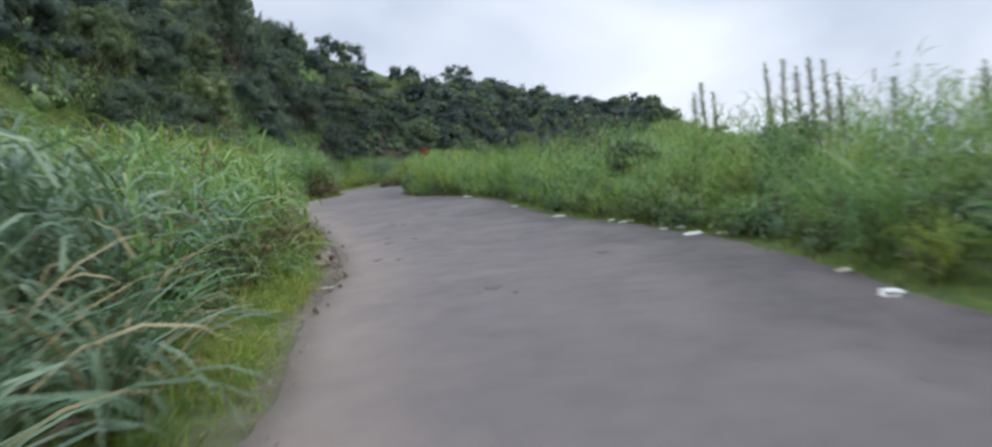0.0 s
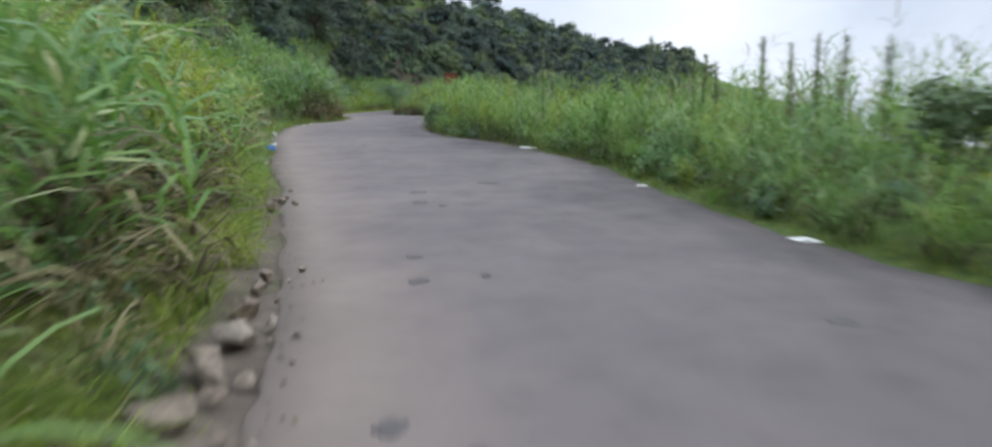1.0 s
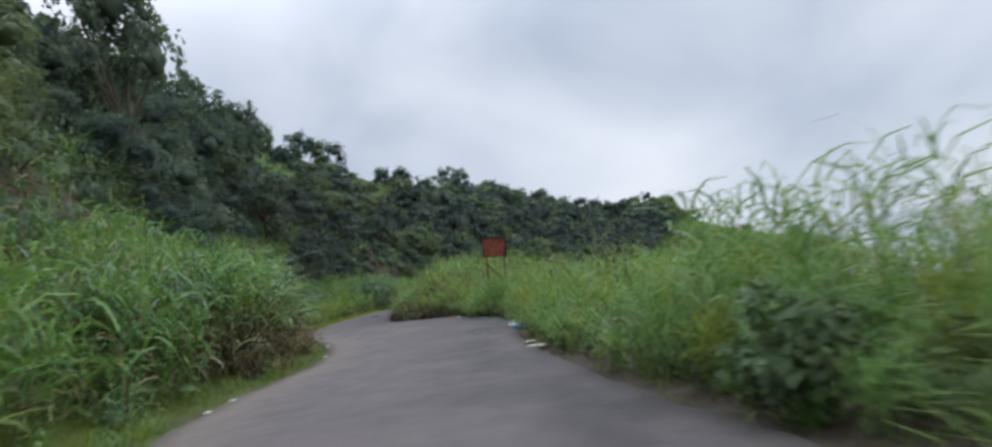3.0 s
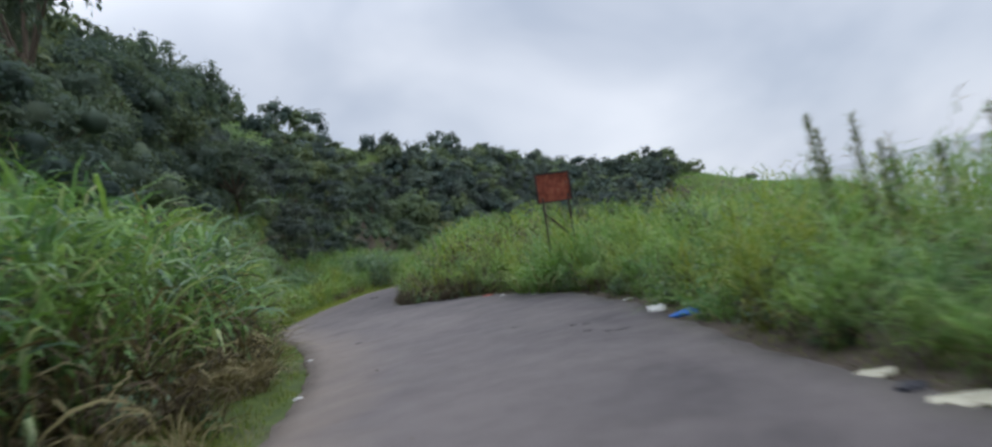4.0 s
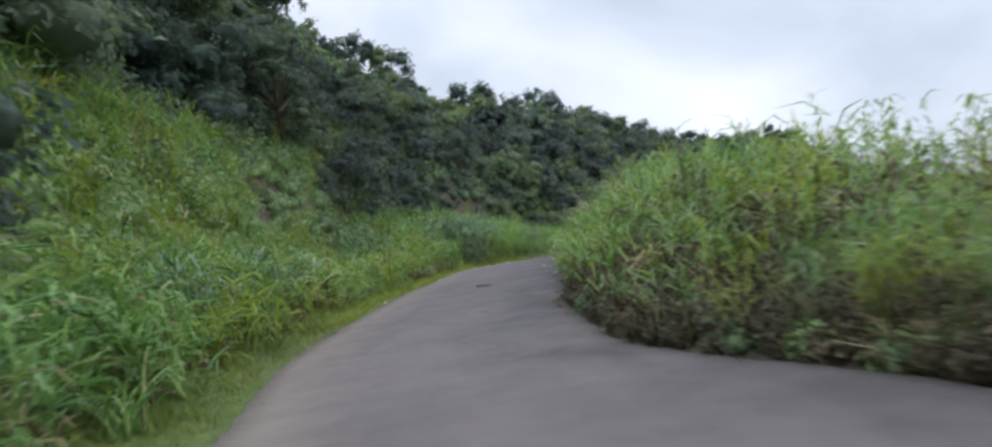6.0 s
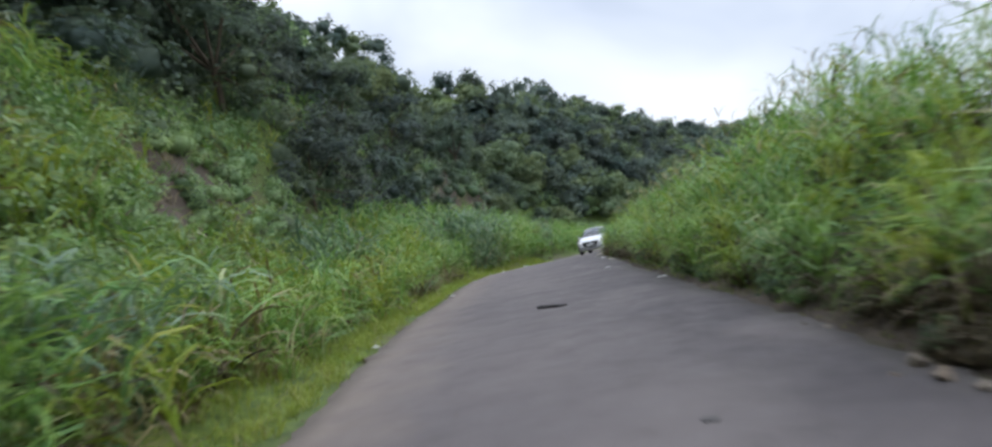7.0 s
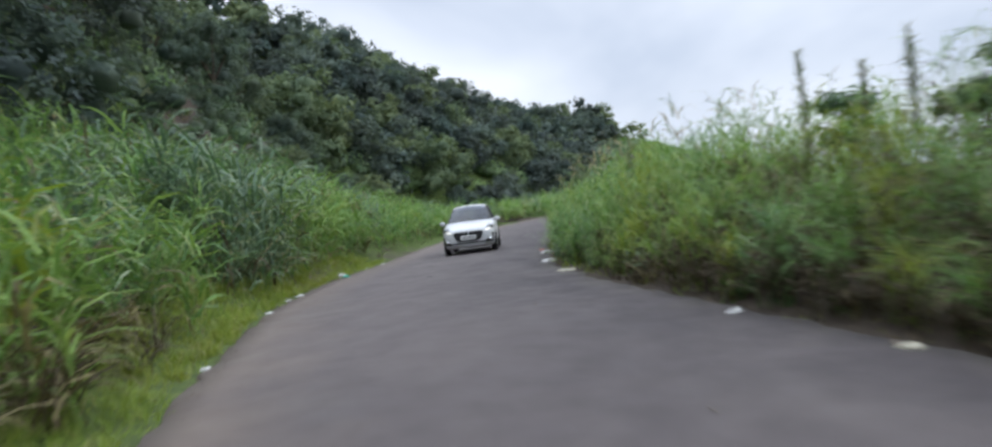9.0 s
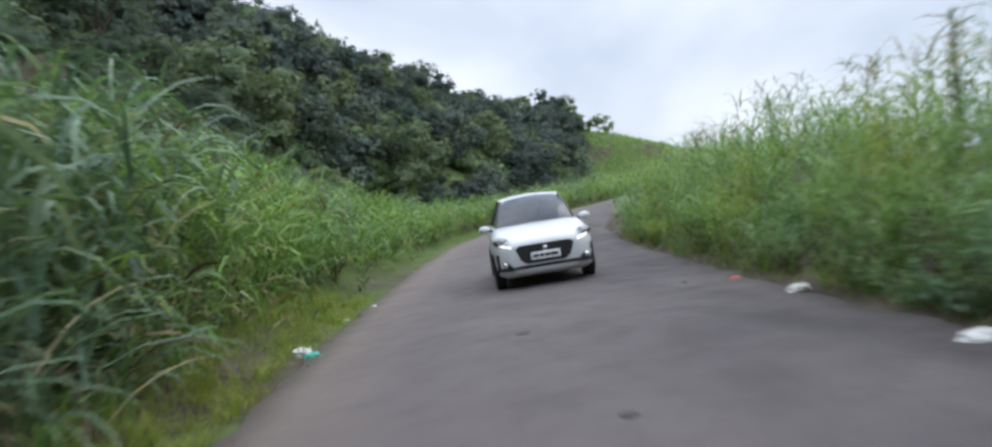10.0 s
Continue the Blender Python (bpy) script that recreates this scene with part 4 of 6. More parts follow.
def forest():
    rng = np.random.RandomState(9)
    note = "dark green broadleaf tree in the dense hillside wood"
    near = [tree(100 + i, h, s, 4600, 0.235, note, i == 4) for i, (h, s) in enumerate(((8.5, 6.5), (9.5, 6.0), (7.0, 6.5), (8.0, 5.4), (10.5, 5.6), (7.5, 7.0)))]
    back = [tree(120 + i, h, s, 1500, 0.375, note) for i, (h, s) in enumerate(((8.5, 6.5), (9.5, 6.0), (7.5, 6.5), (10.0, 5.6)))]
    dusky = [tree(130 + i, h, s, 4600, 0.235, "very dark green broadleaf tree above the road cut", True, "far_dark") for i, (h, s) in enumerate(((8.5, 6.2), (9.5, 6.0), (7.5, 6.6)))]
    creeper = tree(150, 8.0, 6.4, 3000, 0.28, "low tree overgrown with bright green creeper", False, "brush")
    woods = Pile()
    seg = np.diff(FOOT, axis=0)
    lens = np.hypot(seg[:, 0], seg[:, 1])
    run = np.concatenate([[0], np.cumsum(lens)])
    first = set()
    for row, d in enumerate((1.2, 3.6, 6.4, 9.8, 13.6, 17.6, 21.8, 26.0, 30.2, 34.5, 39.0, 43.5)):
        s = rng.uniform(0, 2)
        while s < run[-1]:
            s += rng.uniform(2.8, 5.6) if row < 4 else rng.uniform(3.2, 5.8)
            i = min(np.searchsorted(run, s) - 1, len(seg) - 1)
            u = (s - run[i]) / lens[i]
            t = seg[i] / lens[i]
            yy = FOOT[i][1] + seg[i][1] * u
            dd = d + rng.uniform(-1.2, 1.2) + float(np.interp(yy, (80, 88, 108, 114, 118), (0, 2.2, 2.8, 2.4, 0))) * (row < 2)
            x, y = FOOT[i] + seg[i] * u + np.array([-t[1], t[0]]) * dd
            if y < 30 or y > 318 or (row == 0 and (82 < y < 117 or rng.uniform() < 0.1)) or any(math.hypot((x - bx) / (rx + 0.8), (y - by) / ry) < 0.8 for bx, by, rx, ry in BARE):
                continue
            size = (rng.uniform(0.52, 0.8) if rng.uniform() < 0.88 else rng.uniform(0.8, 0.95)) * min(1.05, 0.8 + 0.035 * row) * (1.25 if 84 < y < 118 and row < 6 else 1.0) * (0.88 if y > 172 else 1.0)
            z = float(ground_z(x, y)) - 0.1
            if row > 9 and x < -14:
                continue
            if y < 172:
                src = near[rng.randint(len(near))] if row < 3 else back[rng.randint(len(back))]
                if row < 3 and 115 < y < 146 and rng.uniform() < 0.75:
                    src = dusky[rng.randint(len(dusky))]
                if row < 6 and math.hypot(x + 37.0, (y - 142.0) * 0.75) < 4.6:
                    src = creeper
                m = pose(x, y, z, 0, 0, rng.uniform(0, 360)) @ Matrix.Diagonal((size, size, size * rng.uniform(0.85, 1.15), 1))
                if src.name not in first:
                    first.add(src.name)
                    src.matrix_basis = m
                else:
                    copy_thing(src, m).scale = m.to_scale()
            else:
                lobes = tree_lobes(rng, None, rng.uniform(5, 11.5) * size, rng.uniform(4.5, 8.5) * size)
                close = y < 215 and row < 6
                p, out = sprays(rng, lobes, 190 if close else 75, 10, 0.34 if close else 0.42, 0.60)
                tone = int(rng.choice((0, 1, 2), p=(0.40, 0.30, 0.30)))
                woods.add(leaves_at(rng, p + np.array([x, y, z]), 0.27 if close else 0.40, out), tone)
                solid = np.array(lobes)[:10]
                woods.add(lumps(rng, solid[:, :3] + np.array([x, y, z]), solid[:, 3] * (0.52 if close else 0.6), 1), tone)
    for x, y, size, tall in ((-34.0, 112.5, 1.35, 1.5), (-33.2, 106.0, 1.25, 1.45), (-31.5, 99.0, 1.15, 1.2), (-28.2, 83.0, 1.0, 1.75), (-37.3, 137.5, 1.05, 1.3)):
        m = pose(x, y, float(ground_z(x, y)) - 0.2, 0, 0, 40 * size) @ Matrix.Diagonal((size, size, tall, 1))
        big = copy_thing(near[4], m)
        big.scale = m.to_scale()
        tagged(big, "tall open-crowned dark tree standing above the wood")
    for i, (x, y, h, w, words) in enumerate(((70.8, 288.6, 4.6, 6.0, "small lone umbrella-shaped tree on the green hill"), (92.7, 296.0, 4.6, 5.0, "dark round bushy tree on the far hill slope"), (88.5, 297.0, 3.2, 4.0, "dark round bushy tree on the far hill slope"))):
        tree(140 + i, h, w, 1100, 0.34, words).matrix_basis = pose(x, y, float(ground_z(x, y)))
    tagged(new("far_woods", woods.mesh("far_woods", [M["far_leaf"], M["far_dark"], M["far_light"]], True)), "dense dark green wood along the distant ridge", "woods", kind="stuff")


def hillside_shrubs():
    """Bushes and creepers that close the slope between and under the trees, pale brush where the wood stands back."""
    rng = np.random.RandomState(10)
    pile = Pile()
    seg = np.diff(FOOT, axis=0)
    lens = np.hypot(seg[:, 0], seg[:, 1])
    run = np.concatenate([[0], np.cumsum(lens)])

    def bushes(n, y0, y1, d0, d1, r0, r1, leaf, per, level, mix, keep=None):
        """n bushes along the foot between y0 and y1, d0 to d1 metres behind it; mix: shares of shrub, wood and brush leaves."""
        at = rng.uniform(np.interp(y0, FOOT[:, 1], run), np.interp(y1, FOOT[:, 1], run), n)
        i = np.clip(np.searchsorted(run, at) - 1, 0, len(seg) - 1)
        t = seg[i] / lens[i][:, None]
        d = rng.uniform(d0, d1, n)
        c = FOOT[i] + t * (at - run[i])[:, None] + np.stack([-t[:, 1], t[:, 0]], 1) * d[:, None]
        ok = ~np.any([np.hypot((c[:, 0] - bx) / rx, (c[:, 1] - by) / ry) < 0.66 for bx, by, rx, ry in BARE], axis=0) | (rng.uniform(0, 1, n) < 0.12)
        ok &= left_edge(c[:, 1]) - c[:, 0] > 4.0
        if keep:
            ok &= keep(c[:, 1], d)
        c = c[ok]
        n = len(c)
        r = rng.uniform(r0, r1, n)
        tone = rng.choice(3, n, p=mix)
        base = np.stack([c[:, 0], c[:, 1], ground_z(c[:, 0], c[:, 1]) + 0.25 * r], 1)
        for slot in range(3):
            m = tone == slot
            if m.any():
                pile.add(lumps(rng, base[m], r[m] * 0.58, level, 0.85), slot)
                dirs = rng.normal(0, 1, (m.sum() * per, 3))
                dirs[:, 2] = np.abs(dirs[:, 2]) - 0.25
                dirs /= np.linalg.norm(dirs, axis=1)[:, None]
                pile.add(leaves_at(rng, np.repeat(base[m], per, 0) + dirs * (np.repeat(r[m], per) * rng.uniform(0.55, 1.15, len(dirs)))[:, None], leaf, dirs), slot)

    pale = lambda y, d: (y > 80) & (y < 118) & (d < 3.6 + 1.2 * wave(y, d, 6.0, 91))
    bushes(900, 80, 118, 0.2, 5.5, 0.35, 0.85, 0.12, 120, 1, (0.12, 0.0, 0.88), pale)
    bushes(2100, 32, 172, 0.3, 15.0, 0.7, 1.5, 0.21, 80, 1, (0.3, 0.62, 0.08), lambda y, d: ~pale(y, d) & ((y < 116) | (y > 143)))
    bushes(430, 116, 143, 0.3, 15.0, 0.7, 1.5, 0.21, 80, 1, (0.1, 0.9, 0.0))
    bushes(500, 168, 215, -0.5, 14.0, 0.7, 1.5, 0.24, 90, 1, (0.40, 0.40, 0.20))
    bushes(420, 215, 300, -0.5, 14.0, 0.8, 1.7, 0.38, 55, 1, (0.45, 0.45, 0.10))
    bushes(130, 145, 172, -5.0, 0.5, 0.5, 1.0, 0.19, 80, 1, (0.4, 0.2, 0.4))
    bushes(120, 172, 235, -4.0, 0.5, 0.6, 1.4, 0.26, 70, 1, (0.5, 0.4, 0.1))
    tagged(new("hillside_shrubs", pile.mesh("hillside_shrubs", [M["shrub"], M["crown"], M["brush"]], True)), "tangled green bushes and creepers at the foot of the wood", "shrubs", kind="stuff")


forest()
hillside_shrubs()
bank_weeds()


# ---- roadside shrubs and tall weeds ----
def shrub(seed, height, spread, leaf, label):
    rng = np.random.RandomState(seed)
    root = new("shrub")
    bm = bmesh.new()
    lobes = []
    for i in range(7):
        a = i * 0.9 + rng.uniform(-0.3, 0.3)
        tip = (math.cos(a) * spread * 0.3, math.sin(a) * spread * 0.3, height * rng.uniform(0.4, 0.8))
        tube(bm, (0, 0, -0.1), tip, 0.022, 0.008, 5)
        lobes.append((*tip, spread * rng.uniform(0.2, 0.33)))
    part("stem", bm, M["bark"], root)
    pile = Pile()
    p, d = crown_points(rng, lobes, 900, 0.45)
    p[:, 2] = np.maximum(p[:, 2], 0.05)
    pile.add(leaves_at(rng, p, leaf, d), 0)
    new("foliage", pile.mesh("foliage", [M["shrub"]])).parent = root
    return tagged(root, label, "shrub")


def tall_weed(seed, height):
    """An upright weed: a stiff stem ringed with short narrow leaves, the tip pale with seed."""
    rng = np.random.RandomState(seed)
    root = new("tall_weed")
    bm = bmesh.new()
    bx, by = rng.uniform(-0.12, 0.12, 2)
    tube(bm, (0, 0, -0.1), (bx * 0.4, by * 0.4, height * 0.5), 0.012, 0.009, 5)
    tube(bm, (bx * 0.4, by * 0.4, height * 0.5), (bx, by, height), 0.009, 0.003, 5)
    part("stem", bm, M["dry"], root)
    pile = Pile()
    n = 260
    s = rng.uniform(0.35, 1.0, n)
    p = np.stack([bx * s ** 1.5, by * s ** 1.5, height * s], 1)
    pile.add(blades(rng, p, rng.uniform(0, 6.283, n), rng.uniform(0.5, 1.2, n), (0.32 - 0.20 * s) * rng.uniform(0.7, 1.3, n), rng.uniform(0.018, 0.034, n), rng.uniform(0.2, 1.0, n), 2), 0)
    new("leaves", pile.mesh("leaves", [M["weed"]])).parent = root
    return tagged(root, "tall grey-green weed stalk with a pale seed tip", "weed", "tall weeds above the grass")


WEEDS = [(5.5, 20.7, 2.9), (5.6, 20.2, 3.1), (5.8, 19.8, 2.8), (6.5, 17.9, 3.2), (6.6, 17.5, 3.2), (6.8, 17.1, 3.0), (6.9, 16.6, 3.1), (7.1, 16.3, 3.0), (7.2, 15.9, 2.7), (7.5, 14.7, 2.4), (7.9, 12.6, 2.4), (3.2, 27.1, 2.9), (3.4, 26, 2.7), (3.5, 25.1, 2.8), (3.6, 24.5, 2.7), (3.9, 23.4, 2.6), (1.8, 31.9, 3.3), (2.2, 30.9, 2.8), (2.5, 30.1, 2.6), (2.6, 29.6, 2.7), (2.8, 29, 2.5), (-2.6, 43.1, 2.4), (-0.9, 37.3, 3.3), (-0.6, 37.9, 3.0), (-2.1, 41.2, 2.3), (-1.8, 39.7, 2.2), (-4.1, 60.1, 2.9), (-4.2, 59.7, 2.6), (-4.0, 59.1, 2.7), (-4.2, 58.2, 2.2), (-4.2, 57.9, 2.1), (-4.2, 57, 2.0), (-4.1, 56.2, 2.3), (-6.5, 78.7, 3.4), (-5.9, 77.7, 3.2), (-5.3, 76.6, 3.0), (-11.8, 87.1, 3.2), (-11.7, 86.8, 2.8), (-11.7, 86, 2.7), (-11.1, 119.9, 3.3), (-11.2, 117.7, 3.2), (-11.2, 116.2, 3.2), (-11.2, 115.3, 3.2), (-11.1, 113.7, 2.8), (-11.1, 112.4, 2.6), (-11.1, 111.3, 2.8), (-11.2, 118.6, 2.9), (-9.1, 130.6, 2.9)]
weeds = [tall_weed(300 + i, 2.0) for i in range(5)]
for i, (x, y, top) in enumerate(WEEDS):
    z = float(ground_z(x, y))
    k = max(0.8, (top - z) / 2.0)
    m = pose(x, y, z, 0, 0, 67 * i) @ Matrix.Diagonal((1, 1, k, 1))
    if i < 5:
        weeds[i].matrix_basis = m
    else:
        copy_thing(weeds[i % 5], m).scale = (1, 1, k)

for seed, x, y, h, w, leaf, label in (
    (401, -5.2, 43.8, 1.25, 1.3, 0.11, "dark green bushy shrub at the road's edge"),
    (402, 3.9, 21.4, 1.9, 1.4, 0.10, "dense green shrub rising above the roadside grass"),
    (403, 6.2, 16.3, 1.8, 1.4, 0.10, "leafy green shrub in the meadow grass"),
    (404, -9.4, 121.0, 2.0, 1.2, 0.09, "tall dark shrub behind the roadside grass"),
    (405, -9.6, 118.2, 2.0, 1.1, 0.09, "tall dark shrub behind the roadside grass"),
    (406, -20.4, 131.8, 1.1, 1.3, 0.20, "broad-leaved green plant under the tall grass"),
    (407, -4.4, 66.4, 1.7, 1.5, 0.10, "leafy shrub among the grass below the board"),
):
    shrub(seed, h, w, leaf, label).matrix_basis = pose(x, y, float(ground_z(x, y)))


# ---- materials of the loose things ----
def rust():
    k = Mat("rusty_sheet_steel")
    v = k.space(world_space=False)
    n = k.noise(5.0, 6.0, 0.65, v)
    c = k.ramp(n, [(0.3, (0.085, 0.021, 0.013)), (0.5, (0.17, 0.042, 0.023)), (0.7, (0.25, 0.082, 0.046))])
    streak = k.noise(3.0, 3.0, 0.6, k.space((14.0, 1.0, 1.2), False))
    c = k.mix(k.value(streak, 0.62, 0.72, 0.0, 0.5), c, (0.42, 0.27, 0.17))
    k.base(c, 0.8, 0.0, 0.25)
    k.bump(n, 0.4, 0.004)
    return k.m


def stone():
    k = Mat("weathered_roadside_stone")
    v = k.space(world_space=False)
    n = k.noise(9.0, 6.0, 0.65, v)
    info = k.node("ShaderNodeObjectInfo").outputs["Random"]
    c = k.ramp(n, [(0.3, (0.090, 0.075, 0.060)), (0.5, (0.215, 0.185, 0.152)), (0.75, (0.345, 0.305, 0.255))])
    c = k.mix(k.value(info, 0, 1, 0.0, 0.7), c, k.mix(1.0, c, (0.60, 0.50, 0.42), "MULTIPLY"))
    k.base(c, 0.9, 0.0, 0.25)
    k.bump(n, 0.7, 0.02)
    return k.m


def paint():
    k = Mat("white_car_paint")
    n = k.noise(3.0, 4.0, 0.6, k.space(world_space=False))
    k.base(k.mix(k.value(n, 0.35, 0.7, 0.0, 0.5), (0.54, 0.55, 0.565), (0.47, 0.475, 0.475)), 0.28, 0.0, 0.5)
    k.b.inputs["Coat Weight"].default_value = 0.25
    k.b.inputs["Coat Roughness"].default_value = 0.06
    return k.m


def glass(name, tint, rough=0.0):
    k = Mat(name)
    k.base(tint, rough, 0.0, 0.5)
    k.b.inputs["Transmission Weight"].default_value = 1.0
    k.b.inputs["IOR"].default_value = 1.45
    return k.m


def glow(name, colour, strength):
    k = Mat(name)
    k.base(colour, 0.3)
    k.b.inputs["Emission Color"].default_value = (*colour, 1)
    k.b.inputs["Emission Strength"].default_value = strength
    return k.m


def rag(name, colour, vary=0.35):
    k = Mat(name)
    n = k.noise(18.0, 5.0, 0.65, k.space(world_space=False))
    c = k.mix(k.value(n, 0.35, 0.7, 0.0, 1.0), tuple(v * (1 - vary) for v in colour), colour)
    k.base(c, 0.6, 0.0, 0.3)
    k.bump(n, 0.5, 0.01)
    return k.m


M["rust"], M["stone"], M["paint"] = rust(), stone(), paint()
M["dark_steel"] = simple("dark_rusted_steel_bar", (0.05, 0.035, 0.03), 0.75, 0.2, 0.3, 0.4)
M["black"] = simple("black_plastic", (0.018, 0.018, 0.02), 0.5, 0, 0.4, 0.2)
M["rubber"] = simple("black_rubber", (0.025, 0.024, 0.024), 0.8, 0, 0.2, 0.3)
M["cloth"] = simple("dark_seat_cloth", (0.03, 0.03, 0.033), 0.9, 0, 0.2, 0.3)
M["alloy"] = simple("silver_alloy", (0.45, 0.46, 0.47), 0.35, 0.9, 0.5, 0.15)
M["chrome"] = simple("bright_chrome", (0.75, 0.76, 0.78), 0.12, 1.0, 0.5, 0.05)
M["housing"] = simple("grey_lamp_housing", (0.17, 0.175, 0.18), 0.4, 0.3, 0.5, 0.2)
M["plate"] = simple("white_plate", (0.75, 0.76, 0.76), 0.45, 0, 0.4, 0.05)
M["ink"] = simple("black_plate_paint", (0.03, 0.03, 0.035), 0.6)
M["windscreen"] = glass("tinted_windscreen", (0.22, 0.25, 0.29))
M["lens"] = glass("clear_lamp_lens", (0.92, 0.94, 0.95), 0.02)
M["drl"] = glow("lit_running_lamp", (1.0, 0.97, 0.88), 1.1)
M["tar"] = simple("dark_tar_patch", (0.060, 0.056, 0.055), 0.85, 0, 0.25, 0.4, 12.0)
M["worn_tar"] = simple("worn_tar_patch", (0.092, 0.085, 0.083), 0.85, 0, 0.25, 0.4, 12.0)
M["white_bag"], M["cream_cloth"] = rag("dirty_white_plastic", (0.66, 0.66, 0.63)), rag("soiled_cream_cloth", (0.52, 0.49, 0.38))
M["blue_bag"], M["green_bag"] = rag("bright_blue_plastic", (0.03, 0.17, 0.62)), rag("sea_green_plastic", (0.12, 0.55, 0.42))
M["black_bag"], M["red_bag"] = rag("black_plastic_film", (0.03, 0.03, 0.04)), rag("faded_red_wrapper", (0.5, 0.13, 0.10))


def road_top(x, y):
    xl, xr = float(left_edge(y)), float(right_edge(y))
    u = (x - xl) / (xr - xl)
    if u < 0 or u > 1:
        return float(ground_z(x, y))
    return float(road_z(y)) + 0.05 * (1 - (2 * u - 1) ** 2) + 0.012 * float(wave(np.array(x), np.array(y), 3.0, 15))


def box(bm, centre, size, rot=None, bevel=0.0):
    m = Matrix.Translation(centre) @ (rot.to_4x4() if rot else Matrix()) @ Matrix.Diagonal((*size, 1))
    made = bmesh.ops.create_cube(bm, size=1.0, matrix=m)
    if bevel:
        edges = {e for v in made["verts"] for e in v.link_edges}
        bmesh.ops.bevel(bm, geom=list(edges), offset=bevel, segments=2, affect="EDGES", profile=0.5)


# ---- the rusty board ----
def sign_board():
    x, y, z = -7.0, 70.65, 3.29
    root = new("sign_board")
    root.matrix_basis = pose(x, y, z, 0, 4.8, 4)
    w, h = 1.06, 0.88
    bm = bmesh.new()
    bmesh.ops.create_grid(bm, x_segments=14, y_segments=12, size=0.5, matrix=Matrix.Rotation(radians(90), 4, "X") @ Matrix.Diagonal((w, h, 1, 1)))
    for v in bm.verts:
        v.co.y += 0.008 * math.sin(v.co.x * 7 + v.co.z * 3) + 0.005 * math.sin(v.co.z * 11)
    bmesh.ops.solidify(bm, geom=bm.faces[:], thickness=0.003)
    part("panel", bm, M["rust"], root, "rust-brown steel sheet with a pale streak")
    for cx, cz, sx, sz in ((0, h / 2, w + 0.05, 0.05), (0, -h / 2, w + 0.05, 0.035), (-w / 2, 0, 0.06, h - 0.05), (w / 2, 0, 0.06, h - 0.05)):
        bm = bmesh.new()
        box(bm, (cx, -0.022, cz), (sx, 0.03, sz), bevel=0.004)
        part("frame_bar", bm, M["dark_steel"], root, "dark rusted angle-iron bar")
    for side, low in ((-0.37, -2.95), (0.43, -2.95)):
        bm = bmesh.new()
        box(bm, (side, 0.03, (low + 0.40) / 2), (0.055, 0.055, 0.40 - low), bevel=0.005)
        part("post", bm, M["dark_steel"], root, "dark steel post")
    bm = bmesh.new()
    box(bm, (-0.02, -0.035, -1.15), (0.05, 0.03, 1.15), Matrix.Rotation(radians(-44), 3, "Y"), 0.004)
    part("brace", bm, M["dark_steel"], root, "slanting dark steel brace")
    tagged(root, "rusty blank road sign board on two steel posts in the grass", "sign")


sign_board()


# ---- stones and litter ----
def road_debris():
    """Fallen leaves, grit and clods strewn along both edges of the asphalt."""
    rng = np.random.RandomState(71)
    n = 2600
    y = rng.uniform(2, 140, n)
    off = np.abs(rng.normal(0, 0.16, n)) - 0.06
    left = rng.uniform(0, 1, n) < 0.5
    stray = rng.uniform(0, 1, n) < 0.06
    off = np.where(stray, rng.uniform(0.3, 2.6, n), off)
    x = np.where(left, left_edge(y) + off, right_edge(y) - off)
    u = np.clip((x - left_edge(y)) / (right_edge(y) - left_edge(y)), 0, 1)
    z = road_z(y) + 0.05 * (1 - (2 * u - 1) ** 2) + 0.022
    size = rng.uniform(0.006, 0.020, n) * (1 + (rng.uniform(0, 1, n) < 0.05) * 1.0)
    az, tilt = rng.uniform(0, 6.283, n), rng.uniform(-0.3, 0.3, n)
    rows = []
    for a, k in ((0, 1.4), (1.9, 0.8), (3.14, 1.2), (4.5, 0.9)):
        rows.append(np.stack([x + np.cos(az + a) * size * k, y + np.sin(az + a) * size * k, z + tilt * size * math.cos(a)], 1))
    rows.append(np.stack([x, y, z + size * 0.55], 1))
    v = np.stack(rows, 1).reshape(-1, 3)
    o = (np.arange(n) * 5)[:, None]
    f = np.concatenate([o + np.array([[i, (i + 1) % 4, 4]]) for i in range(4)])
    ob = new("road_debris", mesh_of("road_debris", v, [f], [M["withered"]]))
    tagged(ob, "dead leaves and grit strewn along the asphalt edges", "debris", kind="stuff")


road_debris()


def rock(seed, size, squash):
    """A broken stone: a lump split by flat faces."""
    rng = random.Random(seed)
    bm = bmesh.new()
    bmesh.ops.create_icosphere(bm, subdivisions=3, radius=0.5)
    off = Vector((rng.uniform(0, 50), rng.uniform(0, 50), rng.uniform(0, 50)))
    cuts = [(Vector((rng.uniform(-1, 1), rng.uniform(-1, 1), rng.uniform(-0.5, 1))).normalized(), rng.uniform(0.15, 0.31)) for _ in range(18)]
    for v in bm.verts:
        for c, far in cuts:
            d = v.co.dot(c) - far
            if d > 0:
                v.co -= c * d
        v.co *= 1 + 0.05 * noise.noise(v.co * 3.5 + off)
        v.co += v.co.normalized() * 0.012 * noise.noise(v.co * 14 + off)
        v.co = Vector((v.co.x * size * 1.2, v.co.y * size * 1.1, v.co.z * size * squash * 1.3))
    me = bpy.data.meshes.new("stone")
    bm.to_mesh(me)
    bm.free()
    me.materials.append(M["stone"])
    return new("stone", me)


